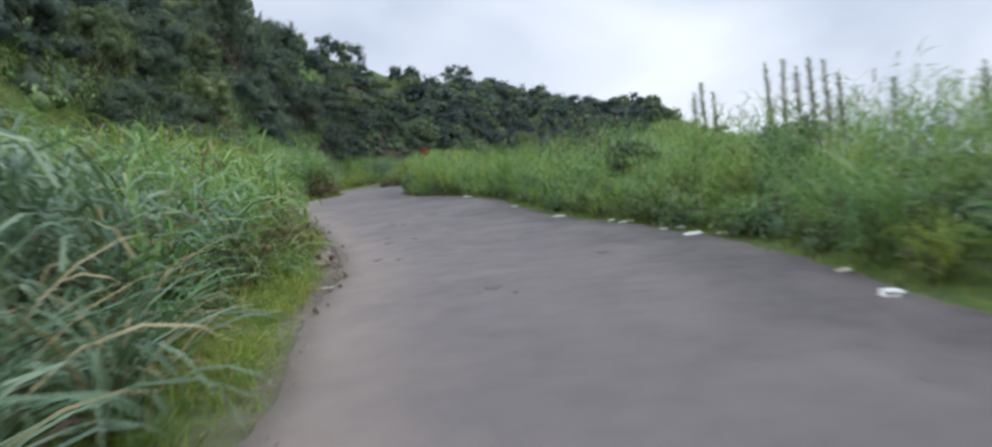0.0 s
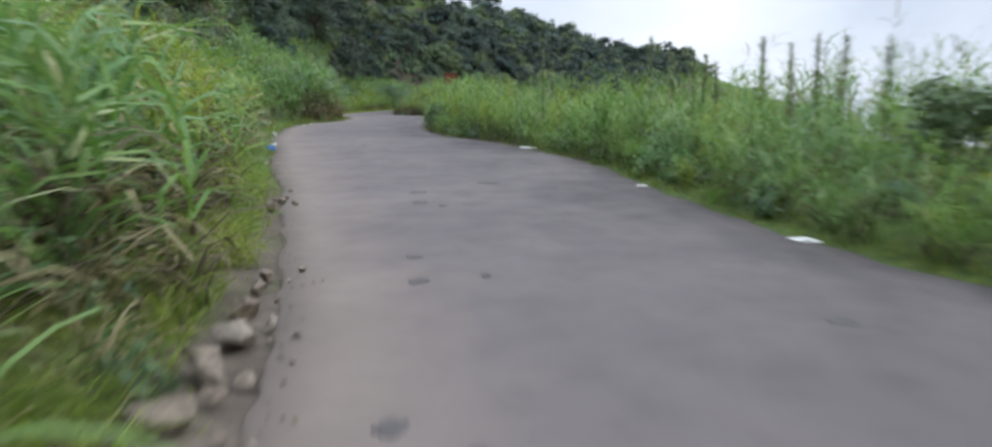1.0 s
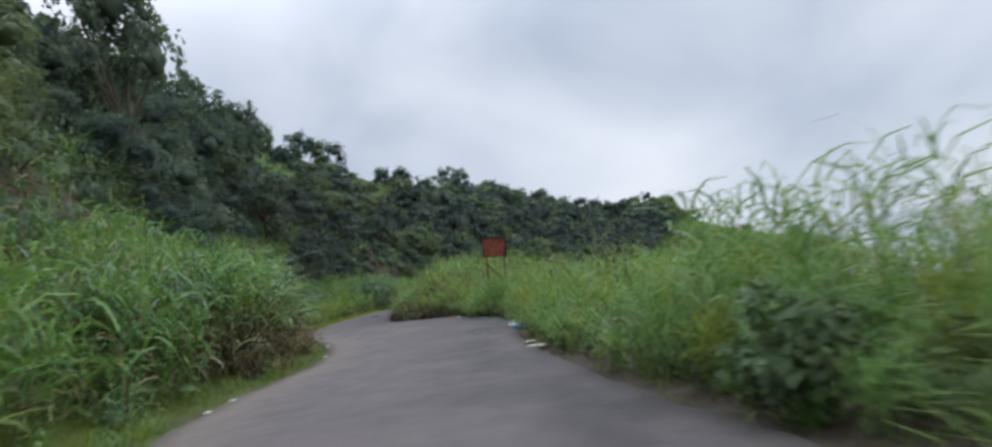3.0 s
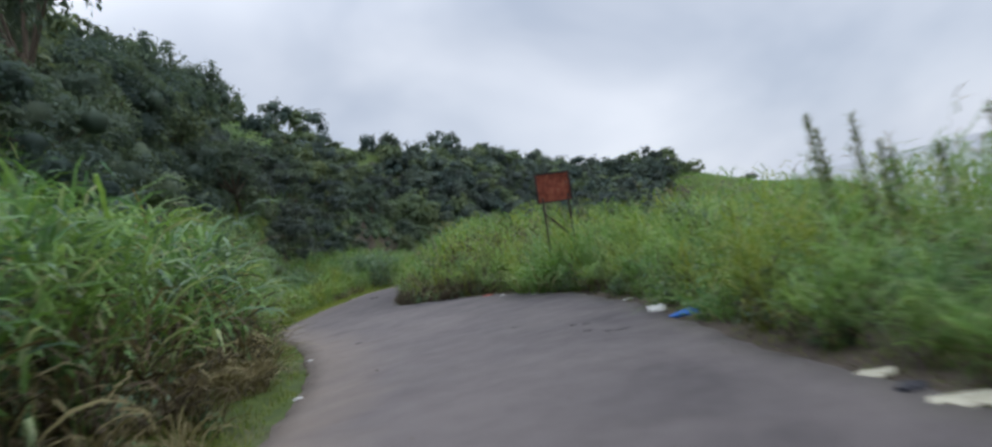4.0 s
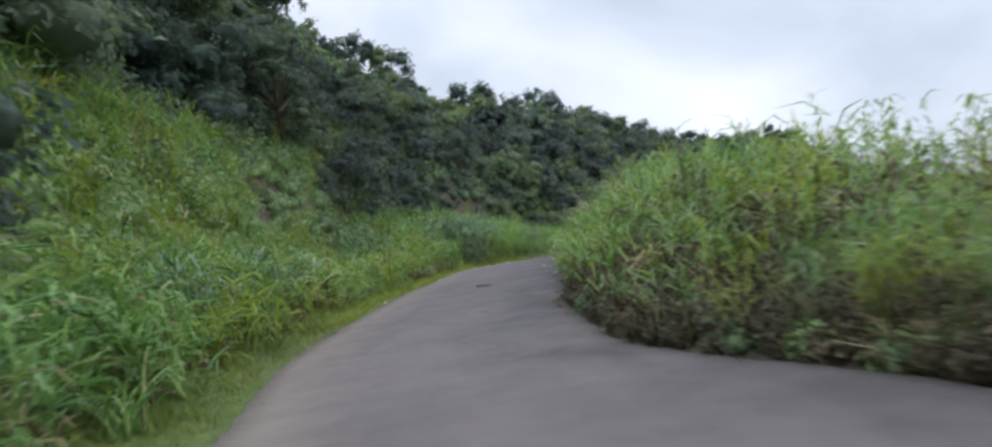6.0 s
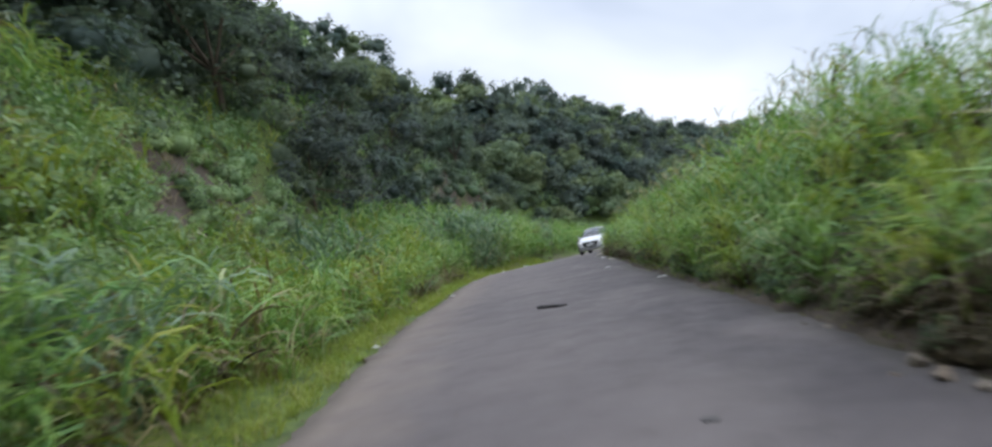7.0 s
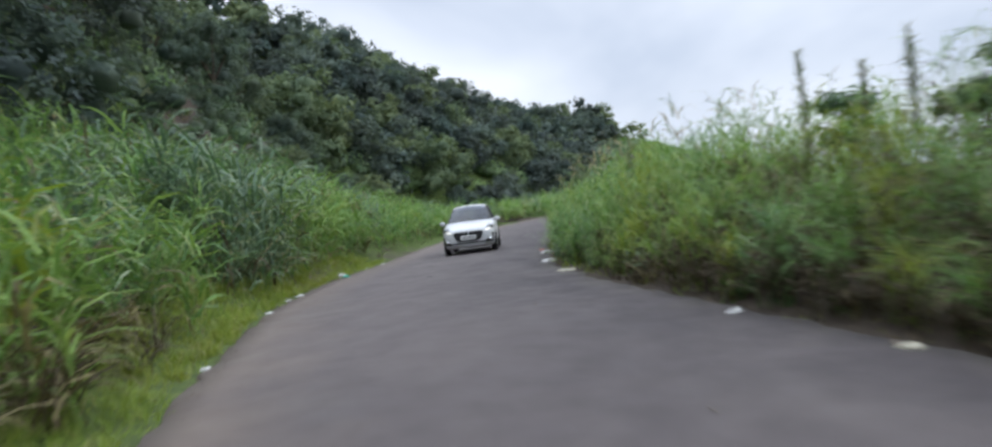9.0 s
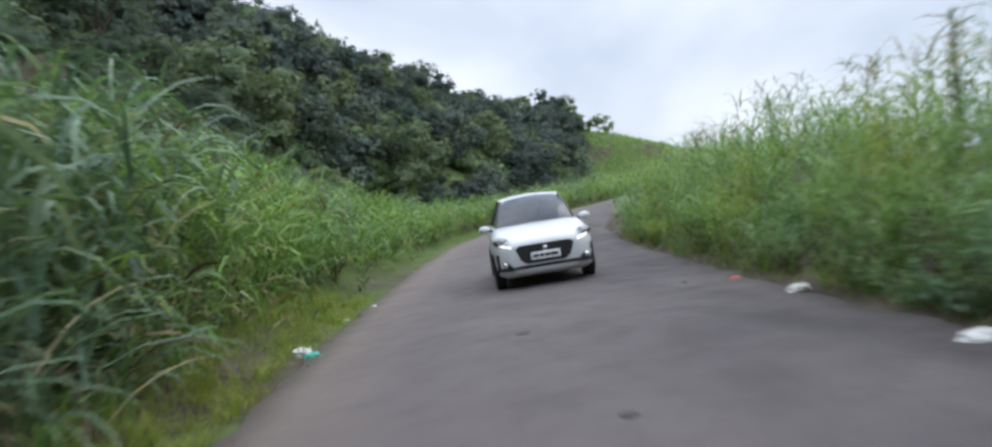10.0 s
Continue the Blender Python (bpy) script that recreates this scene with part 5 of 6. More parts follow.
r_place = random.Random(31)
stones = [(-4.10, 16.75, 0.54), (-4.02, 16.2, 0.48), (-3.84, 15.88, 0.22), (-4.05, 15.5, 0.44), (-4.40, 18.2, 0.27), (-4.25, 17.5, 0.36), (-4.0, 15.0, 0.3), (-3.95, 17.2, 0.2), (-4.5, 18.7, 0.24), (-5.75, 22.6, 0.34), (-5.85, 23.3, 0.24), (-5.6, 22.0, 0.14),
          (-14.35, 90.75, 0.26), (-14.45, 90.2, 0.22), (-14.4, 89.8, 0.17), (-14.3, 89.2, 0.18), (-3.15, 13.6, 0.16), (-2.75, 10.6, 0.18)]
for i in range(26):
    yy = r_place.uniform(11.0, 19.0) if i < 18 else r_place.uniform(22, 30)
    stones.append((float(left_edge(yy)) - r_place.uniform(-0.08, 0.30), yy, r_place.uniform(0.06, 0.17)))
for i in range(16):
    yy = r_place.uniform(86, 124)
    stones.append((float(right_edge(yy)) + r_place.uniform(-0.25, 0.2), yy, r_place.uniform(0.05, 0.12)))
for i, (x, y, s) in enumerate(stones):
    ob = rock(500 + i, s, r_place.uniform(0.55, 0.75))
    x += 0.14 if x > -6.5 else -0.28 if 88 < y < 92 else 0.0
    ob.matrix_basis = pose(x, y, road_top(x, y) + s * (0.26 if y < 20 else 0.20), r_place.uniform(-12, 12), r_place.uniform(-12, 12), r_place.uniform(0, 360))
    tagged(ob, "pale broken stone lying at the asphalt edge" if s > 0.2 else "small rough stone at the road's edge", "stone", "stones along the road edge")


def crumpled(name, seed, sx, sy, sz, material):
    """A thrown-away bag or cloth: a creased closed lump, flat underneath."""
    bm = bmesh.new()
    bmesh.ops.create_icosphere(bm, subdivisions=3, radius=0.5)
    off = Vector((seed * 3.7, seed * 1.3, seed * 2.9))
    for v in bm.verts:
        d = v.co.normalized()
        k = 1 + 0.5 * noise.noise(d * 2.2 + off) + 0.22 * noise.noise(d * 6.0 + off) + 0.12 * abs(noise.noise(d * 13 + off))
        v.co = Vector((d.x * sx * k, d.y * sy * k, max(d.z * k, -0.25) * sz)) * 0.5
    me = bpy.data.meshes.new(name)
    bm.to_mesh(me)
    bm.free()
    me.materials.append(material)
    low = min(v.co.z for v in me.vertices)
    for v in me.vertices:
        v.co.z -= low
    return new(name, me)


LITTER = (
    ("plastic_bag", "blue_bag", -9.1, 32.9, 0.34, 0.28, 0.2, "bright blue plastic bag on the grass verge"),
    ("plastic_bag", "white_bag", -8.4, 30.1, 0.2, 0.16, 0.12, "crumpled white plastic bag at the verge"),
    ("plastic_bag", "cream_cloth", -8, 29.1, 0.24, 0.18, 0.16, "pale yellowish wrapper on the verge"),
    ("plastic_bag", "white_bag", -9.55, 34.6, 0.22, 0.16, 0.1, "crumpled white plastic bag at the verge"),
    ("plastic_bag", "white_bag", -11.8, 41.2, 0.3, 0.2, 0.18, "crumpled white plastic bag at the verge"),
    ("paper_scrap", "white_bag", -11.3, 40, 0.16, 0.12, 0.05, "small white paper scrap by the road"),
    ("paper_scrap", "white_bag", -13.4, 51.2, 0.2, 0.14, 0.06, "small white paper scrap by the road"),
    ("paper_scrap", "white_bag", -13.35, 52.4, 0.16, 0.12, 0.05, "small white paper scrap by the road"),
    ("paper_strip", "white_bag", -2.98, 12.9, 0.34, 0.07, 0.03, "white paper strip at the asphalt edge"),
    ("paper_sheet", "white_bag", -1.5, 33.4, 0.62, 0.26, 0.07, "flattened white plastic sheet by the grass"),
    ("plastic_bag", "white_bag", 3.8, 8.1, 0.22, 0.18, 0.11, "small dirty white bag by the grass"),
    ("paper_scrap", "cream_cloth", 4, 9.5, 0.18, 0.14, 0.06, "small soiled paper scrap by the grass"),
    ("paper_sheet", "cream_cloth", 4, 14, 0.4, 0.22, 0.08, "soiled cream paper sheet by the grass"),
    ("paper_sheet", "white_bag", 3.5, 14.3, 0.36, 0.2, 0.07, "flattened white plastic sheet by the grass"),
    ("paper_scrap", "white_bag", 3.6, 15.6, 0.2, 0.14, 0.06, "small white paper scrap by the road"),
    ("paper_scrap", "white_bag", 3.25, 15.7, 0.18, 0.12, 0.05, "small white paper scrap by the road"),
    ("paper_sheet", "white_bag", 2.85, 17.7, 0.34, 0.22, 0.06, "flattened white plastic sheet by the grass"),
    ("paper_scrap", "white_bag", 2.6, 18.3, 0.15, 0.12, 0.05, "small white paper scrap by the road"),
    ("paper_sheet", "white_bag", 1.5, 20.35, 0.32, 0.22, 0.07, "flattened white plastic sheet by the grass"),
    ("paper_scrap", "white_bag", 0.4, 25, 0.2, 0.14, 0.05, "small white paper scrap by the road"),
    ("plastic_sheet", "blue_bag", -6.85, 59.6, 0.5, 0.3, 0.13, "crumpled blue plastic sheet at the road edge"),
    ("plastic_bag", "white_bag", -7.1, 60.6, 0.34, 0.22, 0.12, "white plastic bag beside a blue sheet"),
    ("plastic_bag", "white_bag", -7, 61.2, 0.28, 0.2, 0.1, "white plastic bag beside a blue sheet"),
    ("cloth_rag", "cream_cloth", -7, 54.4, 0.36, 0.24, 0.07, "soiled cream cloth rag on the asphalt edge"),
    ("cloth_rag", "cream_cloth", -6.95, 53.35, 0.52, 0.32, 0.08, "large soiled cream cloth rag on the asphalt"),
    ("plastic_bag", "black_bag", -7.05, 53.8, 0.22, 0.18, 0.09, "small black plastic bag beside a rag"),
    ("wrapper", "red_bag", -9.65, 74.7, 0.34, 0.16, 0.07, "faded red wrapper under the grass edge"),
    ("paper_scrap", "white_bag", -9.2, 73, 0.2, 0.14, 0.06, "small white paper scrap by the road"),
    ("paper_scrap", "white_bag", -8.3, 70.5, 0.24, 0.14, 0.06, "small white paper scrap by the road"),
    ("paper_scrap", "white_bag", -7, 63.4, 0.24, 0.14, 0.05, "small white paper scrap by the road"),
    ("paper_scrap", "white_bag", -14.2, 65.9, 0.18, 0.12, 0.05, "small white paper scrap by the road"),
    ("paper_scrap", "white_bag", -13.1, 60.2, 0.16, 0.12, 0.05, "small white paper scrap by the road"),
    ("plastic_bag", "white_bag", -21.2, 99.8, 0.16, 0.12, 0.09, "small white plastic bag on the verge"),
    ("paper_scrap", "white_bag", -20.75, 111.4, 0.16, 0.12, 0.06, "small white paper scrap by the road"),
    ("paper_strip", "white_bag", -14.4, 103.1, 0.3, 0.1, 0.05, "white paper strip under the grass edge"),
    ("plastic_bag", "green_bag", -17.95, 134.05, 0.24, 0.18, 0.12, "sea-green and white plastic bag on the verge"),
    ("plastic_bag", "white_bag", -18.05, 134.35, 0.28, 0.22, 0.2, "white plastic bag on the grass verge"),
    ("paper_scrap", "white_bag", -17, 137.7, 0.16, 0.12, 0.06, "small white paper scrap by the road"),
    ("paper_scrap", "white_bag", -16.2, 139.1, 0.16, 0.12, 0.06, "small white paper scrap by the road"),
    ("paper_scrap", "white_bag", -19.4, 128.7, 0.2, 0.14, 0.07, "small white paper scrap by the road"),
    ("paper_scrap", "white_bag", -19.65, 128, 0.18, 0.14, 0.06, "small white paper scrap by the road"),
    ("paper_scrap", "white_bag", -20, 125.4, 0.16, 0.12, 0.06, "small white paper scrap by the road"),
    ("paper_scrap", "white_bag", -20.55, 119.9, 0.14, 0.12, 0.06, "small white paper scrap by the road"),
    ("plastic_bag", "white_bag", -12.1, 130.7, 0.34, 0.24, 0.15, "white plastic bag at the grass edge"),
    ("plastic_bag", "white_bag", -13.15, 127.5, 0.42, 0.26, 0.1, "white plastic bag at the grass edge"),
    ("paper_sheet", "cream_cloth", -13.8, 124.5, 0.42, 0.22, 0.06, "soiled paper sheet at the grass edge"),
    ("paper_scrap", "white_bag", -14.35, 117.5, 0.26, 0.14, 0.06, "small white paper scrap by the road"),
    ("paper_scrap", "cream_cloth", -14.3, 115, 0.22, 0.16, 0.06, "small soiled paper scrap by the grass"),
    ("paper_strip", "white_bag", -15, 110.3, 0.26, 0.07, 0.03, "white paper strip lying on the asphalt"),
    ("wrapper", "red_bag", -11.6, 132.6, 0.22, 0.14, 0.06, "faded red wrapper under the grass edge"),
)
for i, (kind, mat, x, y, sx, sy, sz, label) in enumerate(LITTER):
    ob = crumpled(kind, i + 1, sx, sy, sz, M[mat])
    ob.matrix_basis = pose(x, y, road_top(x, y) - 0.004, 0, 0, (i * 47) % 70 - 35)
    tagged(ob, label, kind.replace("_", " "))


def road_patch(seed, x, y, sx, sy):
    """A dark broken spot in the asphalt with a ragged outline."""
    rng = random.Random(seed)
    bm = bmesh.new()
    n = 30
    rim, low = [], []
    for i in range(n):
        a = i * 2 * math.pi / n
        k = 1 + 0.45 * noise.noise(Vector((math.cos(a) * 1.8, math.sin(a) * 1.8, seed * 1.7))) + rng.uniform(-0.13, 0.13)
        px, py = x + math.cos(a) * sx * k / 2, y + math.sin(a) * sy * k / 2
        rim.append(bm.verts.new((px - (px - x) * 0.12, py - (py - y) * 0.12, road_top(px, py) + 0.009)))
        low.append(bm.verts.new((px, py, road_top(px, py) - 0.004)))
    mid = bm.verts.new((x, y, road_top(x, y) + 0.008))
    for i in range(n):
        j = (i + 1) % n
        bm.faces.new((mid, rim[i], rim[j]))
        bm.faces.new((rim[i], low[i], low[j], rim[j]))
    me = bpy.data.meshes.new("road_patch")
    bm.to_mesh(me)
    bm.free()
    me.materials.append(M["worn_tar" if y < 40 else "tar"])
    tagged(new("road_patch", me), "dark ragged broken spot in the asphalt", "road patch", kind="structure")


for i, p in enumerate(((-2.84, 18.45, 0.32, 0.5), (-3.0, 19.4, 0.34, 0.3), (-2.2, 18.6, 0.16, 0.3), (0.6, 17.3, 0.40, 0.5), (-0.2, 10.8, 0.34, 0.5), (0.1, 10.2, 0.14, 0.3), (1.65, 12.9, 0.35, 0.35), (-3.4, 22.9, 0.42, 0.6), (-3.0, 22.6, 0.2, 0.3), (-3.6, 24.1, 0.5, 0.5), (-2.4, 25.2, 0.7, 0.8),
                       (-2.6, 15.5, 0.3, 0.4), (-2.1, 15.2, 0.2, 0.3), (-13.2, 67.2, 0.30, 0.36), (-8.4, 60.0, 0.24, 0.22), (-7.95, 59.5, 0.42, 0.24), (-8.3, 60.75, 0.22, 0.2), (-8.5, 60.9, 0.18, 0.2), (-8.15, 59.6, 0.2, 0.2), (-9.4, 62.6, 0.22, 0.24),
                       (-16.5, 90.2, 0.24, 0.28), (-16.2, 127.9, 0.22, 0.24), (-15.5, 131.8, 0.25, 0.4), (-12.2, 133.1, 0.2, 0.2))):
    road_patch(600 + i, p[0], p[1], p[2] * 0.62, p[3] * 0.5)


def rubber_strip():
    bm = bmesh.new()
    n, rings = 44, []
    for i in range(n):
        a = i / n * 2 * math.pi
        px = -17.35 + math.cos(a) * 0.26 + math.sin(a) * 0.10 + 0.02 * math.sin(3 * a)
        py = 100.6 - math.cos(a) * 0.32 + math.sin(a) * 0.10 + 0.02 * math.cos(4 * a)
        r = 0.034 if math.sin(a) < 0.2 else 0.022
        c = Vector((px, py, road_top(px, py) + r * 0.6))
        out = Vector((math.cos(a), math.sin(a), 0))
        rings.append([bm.verts.new(c + out * (math.cos(b) * r * 1.5) + Vector((0, 0, math.sin(b) * r * 0.7))) for b in (0, 1.05, 2.1, 3.14, 4.2, 5.25)])
    for i in range(n):
        p, q = rings[i], rings[(i + 1) % n]
        for k in range(6):
            bm.faces.new((p[k], p[(k + 1) % 6], q[(k + 1) % 6], q[k]))
    me = bpy.data.meshes.new("rubber_strip")
    bm.to_mesh(me)
    bm.free()
    me.materials.append(M["rubber"])
    me.shade_smooth()
    tagged(new("rubber_strip", me), "loop of torn black rubber lying on the asphalt", "rubber strip")


rubber_strip()


# ---- the oncoming car ----
def loft(bm, sections, cap=True):
    rows = [[bm.verts.new(p) for p in s] for s in sections]
    for a, b in zip(rows[:-1], rows[1:]):
        for i in range(len(a)):
            j = (i + 1) % len(a)
            bm.faces.new((a[i], a[j], b[j], b[i]))
    if cap:
        bm.faces.new(rows[0][::-1])
        bm.faces.new(rows[-1])
    bmesh.ops.recalc_face_normals(bm, faces=bm.faces[:])
    return rows


def body_ring(y, w, zb, zs, zt, wt):
    half = [(w * 0.80, zb), (w * 0.94, zb + 0.05), (w * 0.985, zb + 0.16), (w, (zb + zs) / 2), (w, zs), (w * 0.985, zs + (zt - zs) * 0.45), (wt + (w - wt) * 0.35, zt - 0.015), (wt, zt), (wt * 0.55, zt + 0.02), (wt * 0.2, zt + 0.026)]
    return [(x, y, z) for x, z in half] + [(-x, y, z) for x, z in reversed(half)]


def polygon_plate(bm, pts, y, depth):
    """An upright plate with the outline pts (x, z), its front at y and running back by depth."""
    f = [bm.verts.new((x * 0.97, y, z)) for x, z in pts]
    b = [bm.verts.new((x, y + depth, z)) for x, z in pts]
    bm.faces.new(f)
    for i in range(len(pts)):
        j = (i + 1) % len(pts)
        bm.faces.new((f[j], f[i], b[i], b[j]))
    bmesh.ops.recalc_face_normals(bm, faces=bm.faces[:])


def curved_pane(bm, corners, bulge, thick=0.006, n=8):
    """A pane between four corners (two low, two high), bowed outwards."""
    a, b, c, d = (Vector(p) for p in corners)
    nrm = (b - a).cross(d - a).normalized()
    grid = []
    for layer in (0, -thick):
        grid.append([[bm.verts.new((a * (1 - u) + b * u) * (1 - v) + (d * (1 - u) + c * u) * v + nrm * (bulge * (1 - (2 * u - 1) ** 2) + bulge * 0.4 * (1 - (2 * v - 1) ** 2) + layer)) for u in [i / n for i in range(n + 1)]] for v in [i / n for i in range(n + 1)]])
    for k, g in enumerate(grid):
        for i in range(n):
            for j in range(n):
                q = (g[i][j], g[i][j + 1], g[i + 1][j + 1], g[i + 1][j])
                bm.faces.new(q if k == 0 else q[::-1])
    o, m = grid
    rim = [(0, j) for j in range(n)] + [(i, n) for i in range(n)] + [(n, j) for j in range(n, 0, -1)] + [(i, 0) for i in range(n, 0, -1)]
    for (i, j), (p, q) in zip(rim, rim[1:] + rim[:1]):
        bm.faces.new((o[p][q], o[i][j], m[i][j], m[p][q]))


def ball(bm, centre, size, rot=None, sub=3):
    bmesh.ops.create_icosphere(bm, subdivisions=sub, radius=0.5, matrix=Matrix.Translation(centre) @ (rot.to_4x4() if rot else Matrix()) @ Matrix.Diagonal((*size, 1)))


def wheel(parent, x, y):
    hub = new("wheel")
    hub.parent = parent
    hub.matrix_basis = pose(x, y, 0.30)
    side = 1 if x > 0 else -1
    bm = bmesh.new()
    prof = ((-0.09, 0.20), (-0.095, 0.26), (-0.075, 0.295), (0.0, 0.30), (0.075, 0.295), (0.095, 0.26), (0.09, 0.20))
    n = 32
    loft(bm, [[(px, r * math.cos(i * 2 * math.pi / n), r * math.sin(i * 2 * math.pi / n)) for i in range(n)] for px, r in prof], cap=False)
    part("tyre", bm, M["rubber"], hub)
    bm = bmesh.new()
    loft(bm, [[(side * px, r * math.cos(i * 2 * math.pi / n), r * math.sin(i * 2 * math.pi / n)) for i in range(n)] for px, r in ((-0.06, 0.19), (0.088, 0.205), (0.075, 0.185), (0.045, 0.18))])
    for i in range(5):
        a = i * 2 * math.pi / 5
        box(bm, (side * 0.068, math.cos(a) * 0.10, math.sin(a) * 0.10), (0.035, 0.055, 0.19), Matrix.Rotation(a - math.pi / 2, 3, "X"), 0.006)
    part("rim", bm, M["alloy"], hub, "silver alloy rim")


def hatchback():
    car = new("car")
    bm = bmesh.new()
    stations = ((-1.925, 0.56, 0.30, 0.50, 0.675, 0.50), (-1.90, 0.68, 0.24, 0.55, 0.72, 0.58), (-1.83, 0.775, 0.21, 0.60, 0.765, 0.63), (-1.68, 0.83, 0.18, 0.66, 0.82, 0.67), (-1.35, 0.862, 0.18, 0.73, 0.895, 0.70),
                (-0.85, 0.867, 0.18, 0.80, 0.985, 0.73), (0.0, 0.867, 0.18, 0.82, 1.0, 0.77), (1.0, 0.867, 0.18, 0.84, 1.02, 0.77), (1.6, 0.84, 0.20, 0.86, 1.03, 0.72), (1.90, 0.70, 0.32, 0.78, 0.97, 0.58))
    loft(bm, [body_ring(*s) for s in stations])
    part("body", bm, M["paint"], car)
    # cabin corners: belt line and roof line
    A0, A1 = (0.72, -0.84, 0.965), (0.565, -0.06, 1.43)
    B0, B1 = (0.765, 0.25, 1.0), (0.585, 0.40, 1.455)
    C0, C1 = (0.75, 1.15, 1.02), (0.575, 1.10, 1.44)
    D0, D1 = (0.64, 1.72, 1.03), (0.50, 1.45, 1.39)
    neg = lambda p: (-p[0], p[1], p[2])
    bm = bmesh.new()
    curved_pane(bm, (neg(A0), A0, A1, neg(A1)), 0.07)
    part("windscreen", bm, M["windscreen"], car, "tinted curved windscreen")
    bm = bmesh.new()
    curved_pane(bm, (D0, neg(D0), neg(D1), D1), 0.05)
    part("rear_window", bm, M["windscreen"], car)
    for p0, p1, q0, q1 in ((A0, A1, B0, B1), (B0, B1, C0, C1), (C0, C1, D0, D1)):
        bm = bmesh.new()
        curved_pane(bm, (p0, q0, q1, p1), 0.012, n=4)
        part("side_window", bm, M["windscreen"], car)
        bm = bmesh.new()
        curved_pane(bm, (neg(q0), neg(p0), neg(p1), neg(q1)), 0.012, n=4)
        part("side_window", bm, M["windscreen"], car)
    for low, high, r in ((A0, A1, 0.035), (B0, B1, 0.035), (C0, C1, 0.04), (D0, D1, 0.05)):
        for f in (lambda p: p, neg):
            bm = bmesh.new()
            tube(bm, f(low), f(high), r, r * 0.85, 8)
            part("pillar", bm, M["black"], car, "gloss black window pillar")
    bm = bmesh.new()
    rows = []
    for y, w, z in ((-0.12, 0.54, 1.405), (-0.02, 0.575, 1.445), (0.3, 0.60, 1.475), (0.8, 0.60, 1.475), (1.25, 0.575, 1.445), (1.52, 0.52, 1.395)):
        rows.append([(w * k, y, z + 0.055 * (1 - k * k)) for k in (-1, -0.85, -0.5, 0, 0.5, 0.85, 1)] + [(w * k, y, z - 0.03) for k in (0.96, 0, -0.96)])
    loft(bm, rows)
    part("roof", bm, M["paint"], car, "white curved roof panel")
    # cabin inside
    bm = bmesh.new()
    box(bm, (0, 0.45, 1.045), (1.36, 2.2, 0.03), bevel=0.01)
    box(bm, (0, -0.45, 1.05), (1.30, 0.42, 0.10), bevel=0.04)
    part("dashboard", bm, M["cloth"], car, "dark grey dashboard and trim")
    for x in (-0.36, 0.36):
        bm = bmesh.new()
        box(bm, (x, 0.45, 1.14), (0.42, 0.16, 0.24), bevel=0.05)
        ball(bm, (x, 0.47, 1.31), (0.25, 0.12, 0.16))
        part("seat", bm, M["cloth"], car, "dark cloth front seat with headrest")
    # face
    bm = bmesh.new()
    polygon_plate(bm, ((-0.51, 0.63), (-0.45, 0.685), (0.45, 0.685), (0.51, 0.63), (0.43, 0.45), (0.33, 0.39), (-0.33, 0.39), (-0.43, 0.45)), -1.938, 0.05)
    grille = part("grille", bm, M["black"], car, "wide black mesh grille")
    for z in (0.46, 0.49, 0.60, 0.63):
        bm = bmesh.new()
        box(bm, (0, -1.942, z), (0.60 if z < 0.5 else 0.74, 0.008, 0.008))
        part("slat", bm, M["ink"], grille)
    bm = bmesh.new()
    ball(bm, (0, -1.945, 0.605), (0.09, 0.02, 0.085), sub=2)
    part("emblem", bm, M["chrome"], grille, "chrome emblem")
    bm = bmesh.new()
    box(bm, (0, -1.952, 0.50), (0.50, 0.014, 0.12), bevel=0.004)
    plate = part("number_plate", bm, M["plate"], car, "white number plate")
    for x, w in ((-0.17, 0.09), (-0.07, 0.06), (0.03, 0.09), (0.15, 0.13)):
        bm = bmesh.new()
        box(bm, (x, -1.961, 0.50), (w, 0.004, 0.05))
        part("bar", bm, M["ink"], plate)
    bm = bmesh.new()
    polygon_plate(bm, ((-0.56, 0.365), (0.56, 0.365), (0.54, 0.315), (-0.54, 0.315)), -1.934, 0.06)
    part("lower_intake", bm, M["black"], car, "black lower air intake")
    for s in (-1, 1):
        bm = bmesh.new()
        ball(bm, (s * 0.668, -1.70, 0.752), (0.40, 0.32, 0.165), Matrix.Rotation(radians(s * 30), 3, "Z") @ Matrix.Rotation(radians(-s * 14), 3, "Y"))
        lamp = part("headlight", bm, M["lens"], car, "clear swept-back headlight")
        bm = bmesh.new()
        ball(bm, (s * 0.658, -1.69, 0.748), (0.36, 0.29, 0.14), Matrix.Rotation(radians(s * 30), 3, "Z") @ Matrix.Rotation(radians(-s * 14), 3, "Y"))
        part("reflector", bm, M["housing"], lamp)
        bm = bmesh.new()
        box(bm, (s * 0.655, -1.872, 0.700), (0.22, 0.02, 0.026), Matrix.Rotation(radians(s * 32), 3, "Z") @ Matrix.Rotation(radians(-s * 16), 3, "Y"), 0.006)
        part("running_lamp", bm, M["drl"], lamp, "lit white running lamp")
        bm = bmesh.new()
        turn = Matrix.Rotation(radians(s * 38), 4, "Z")
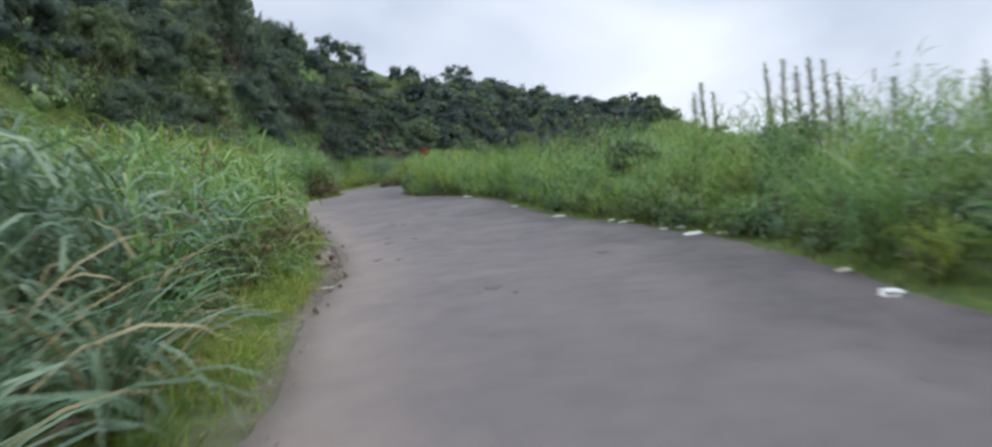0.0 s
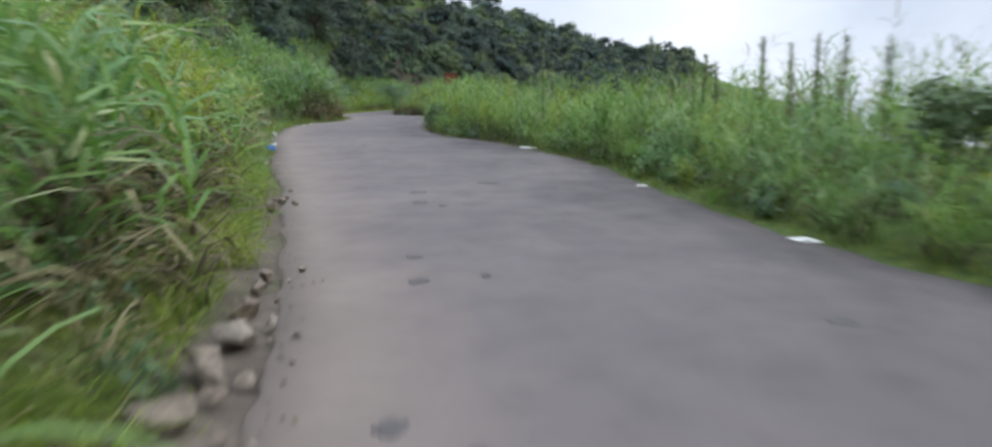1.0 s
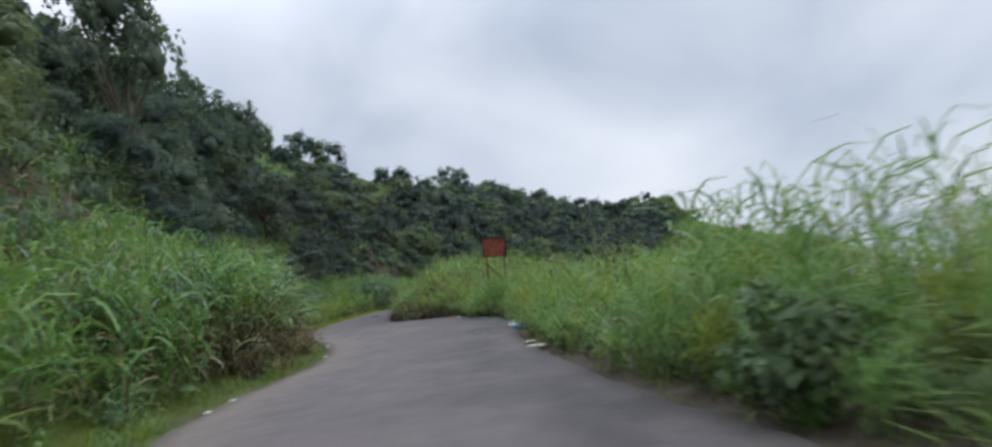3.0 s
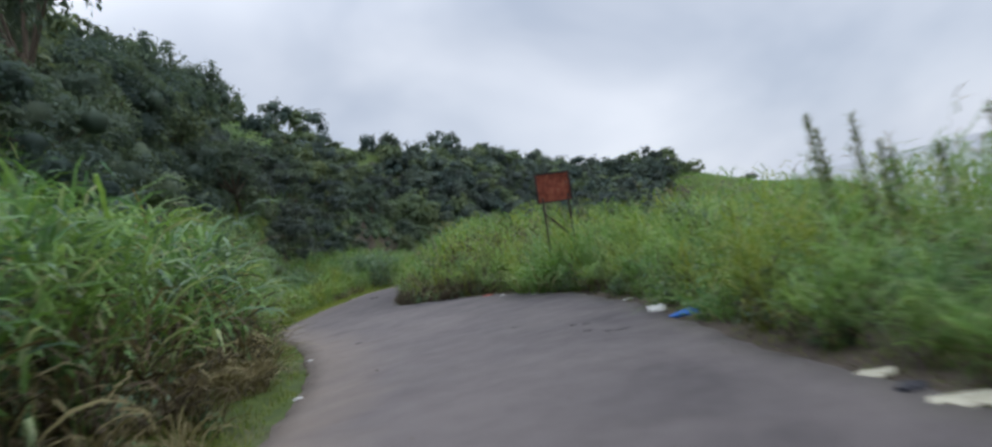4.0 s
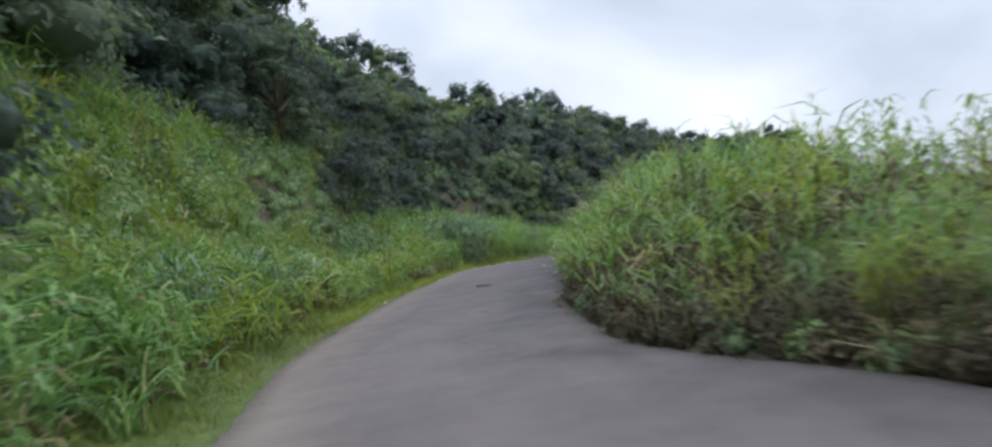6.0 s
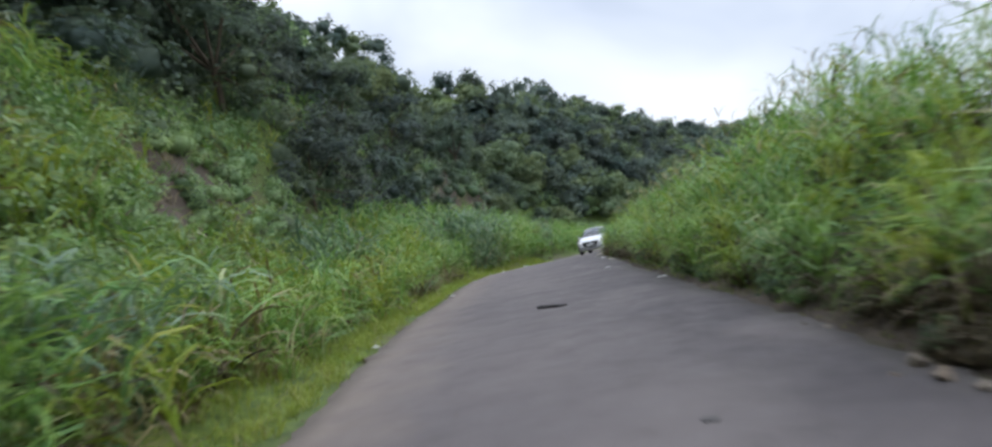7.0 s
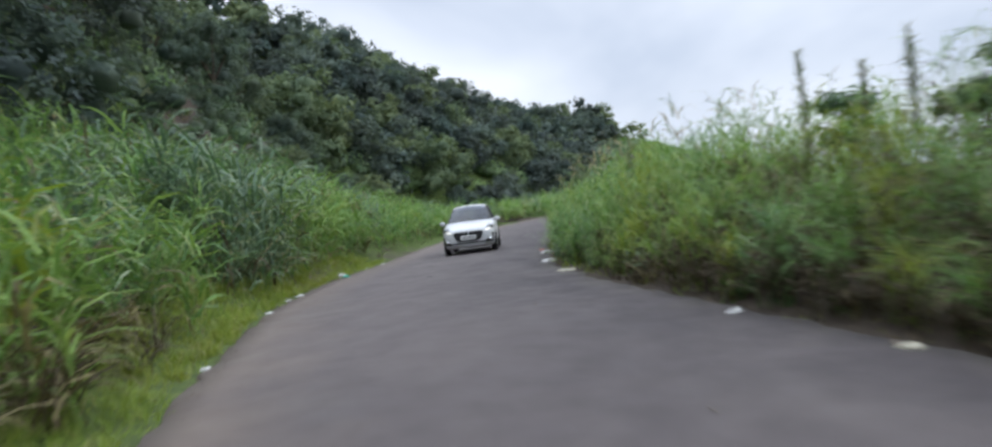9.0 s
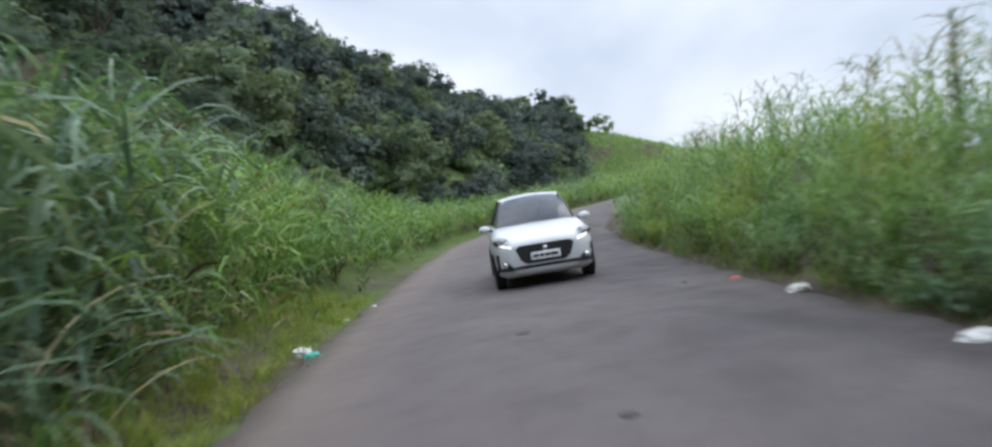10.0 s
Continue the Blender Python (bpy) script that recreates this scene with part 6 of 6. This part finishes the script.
        polygon_plate(bm, ((-0.19, 0.305), (0.17, 0.305), (0.17, 0.58), (0.04, 0.59), (-0.07, 0.44)) if s > 0 else ((0.19, 0.305), (-0.17, 0.305), (-0.17, 0.58), (-0.04, 0.59), (0.07, 0.44)), 0, 0.06)
        bmesh.ops.transform(bm, matrix=Matrix.Translation((s * 0.70, -1.875, 0)) @ turn, verts=bm.verts[:])
        bmesh.ops.recalc_face_normals(bm, faces=bm.faces[:])
        fog = part("fog_lamp_recess", bm, M["black"], car, "black fog lamp recess")
        bm = bmesh.new()
        ball(bm, (s * 0.69, -1.885, 0.40), (0.10, 0.05, 0.10), sub=2)
        part("fog_lamp", bm, M["chrome"], fog, "round fog lamp")
        bm = bmesh.new()
        ball(bm, (s * 0.945, -0.58, 0.99), (0.21, 0.14, 0.135))
        mirror = part("wing_mirror", bm, M["paint"], car, "white wing mirror")
        bm = bmesh.new()
        tube(bm, (s * 0.78, -0.58, 0.95), (s * 0.88, -0.58, 0.97), 0.025, 0.02, 6)
        part("mirror_arm", bm, M["black"], mirror)
        for y in (-1.16, 1.29):
            bm = bmesh.new()
            n = 24
            loft(bm, [[(s * px, y + r * math.cos(i * 2 * math.pi / n), 0.31 + r * math.sin(i * 2 * math.pi / n)) for i in range(n)] for px, r in ((0.70, 0.33), (0.869, 0.345), (0.872, 0.335))])
            part("wheel_arch", bm, M["black"], car, "dark wheel arch")
            wheel(car, s * 0.80, y)
        bm = bmesh.new()
        tube(bm, (s * 0.10, -0.83, 1.03), (s * 0.10 - 0.42, -0.72, 1.075), 0.008, 0.006, 5)
        part("wiper", bm, M["black"], car)
    x, y = -12.6, 138.1
    slope = math.degrees(math.atan((float(road_z(y + 1.2)) - float(road_z(y - 1.2))) / 2.4))
    car.matrix_basis = pose(x, y, road_top(x, y) + 0.005, slope, 0, -17.5) @ Matrix.Diagonal((1.14, 1.14, 1.21, 1))
    tagged(car, "white hatchback car with a black grille on the asphalt road", "car")


hatchback()

# ---- the whole plan brought to metres ----
for ob in list(scene.objects):
    if ob.parent is None and ob.type in ("MESH", "EMPTY", "CURVE", "FONT"):
        ob.matrix_basis = Matrix.Scale(UNIT, 4) @ ob.matrix_basis
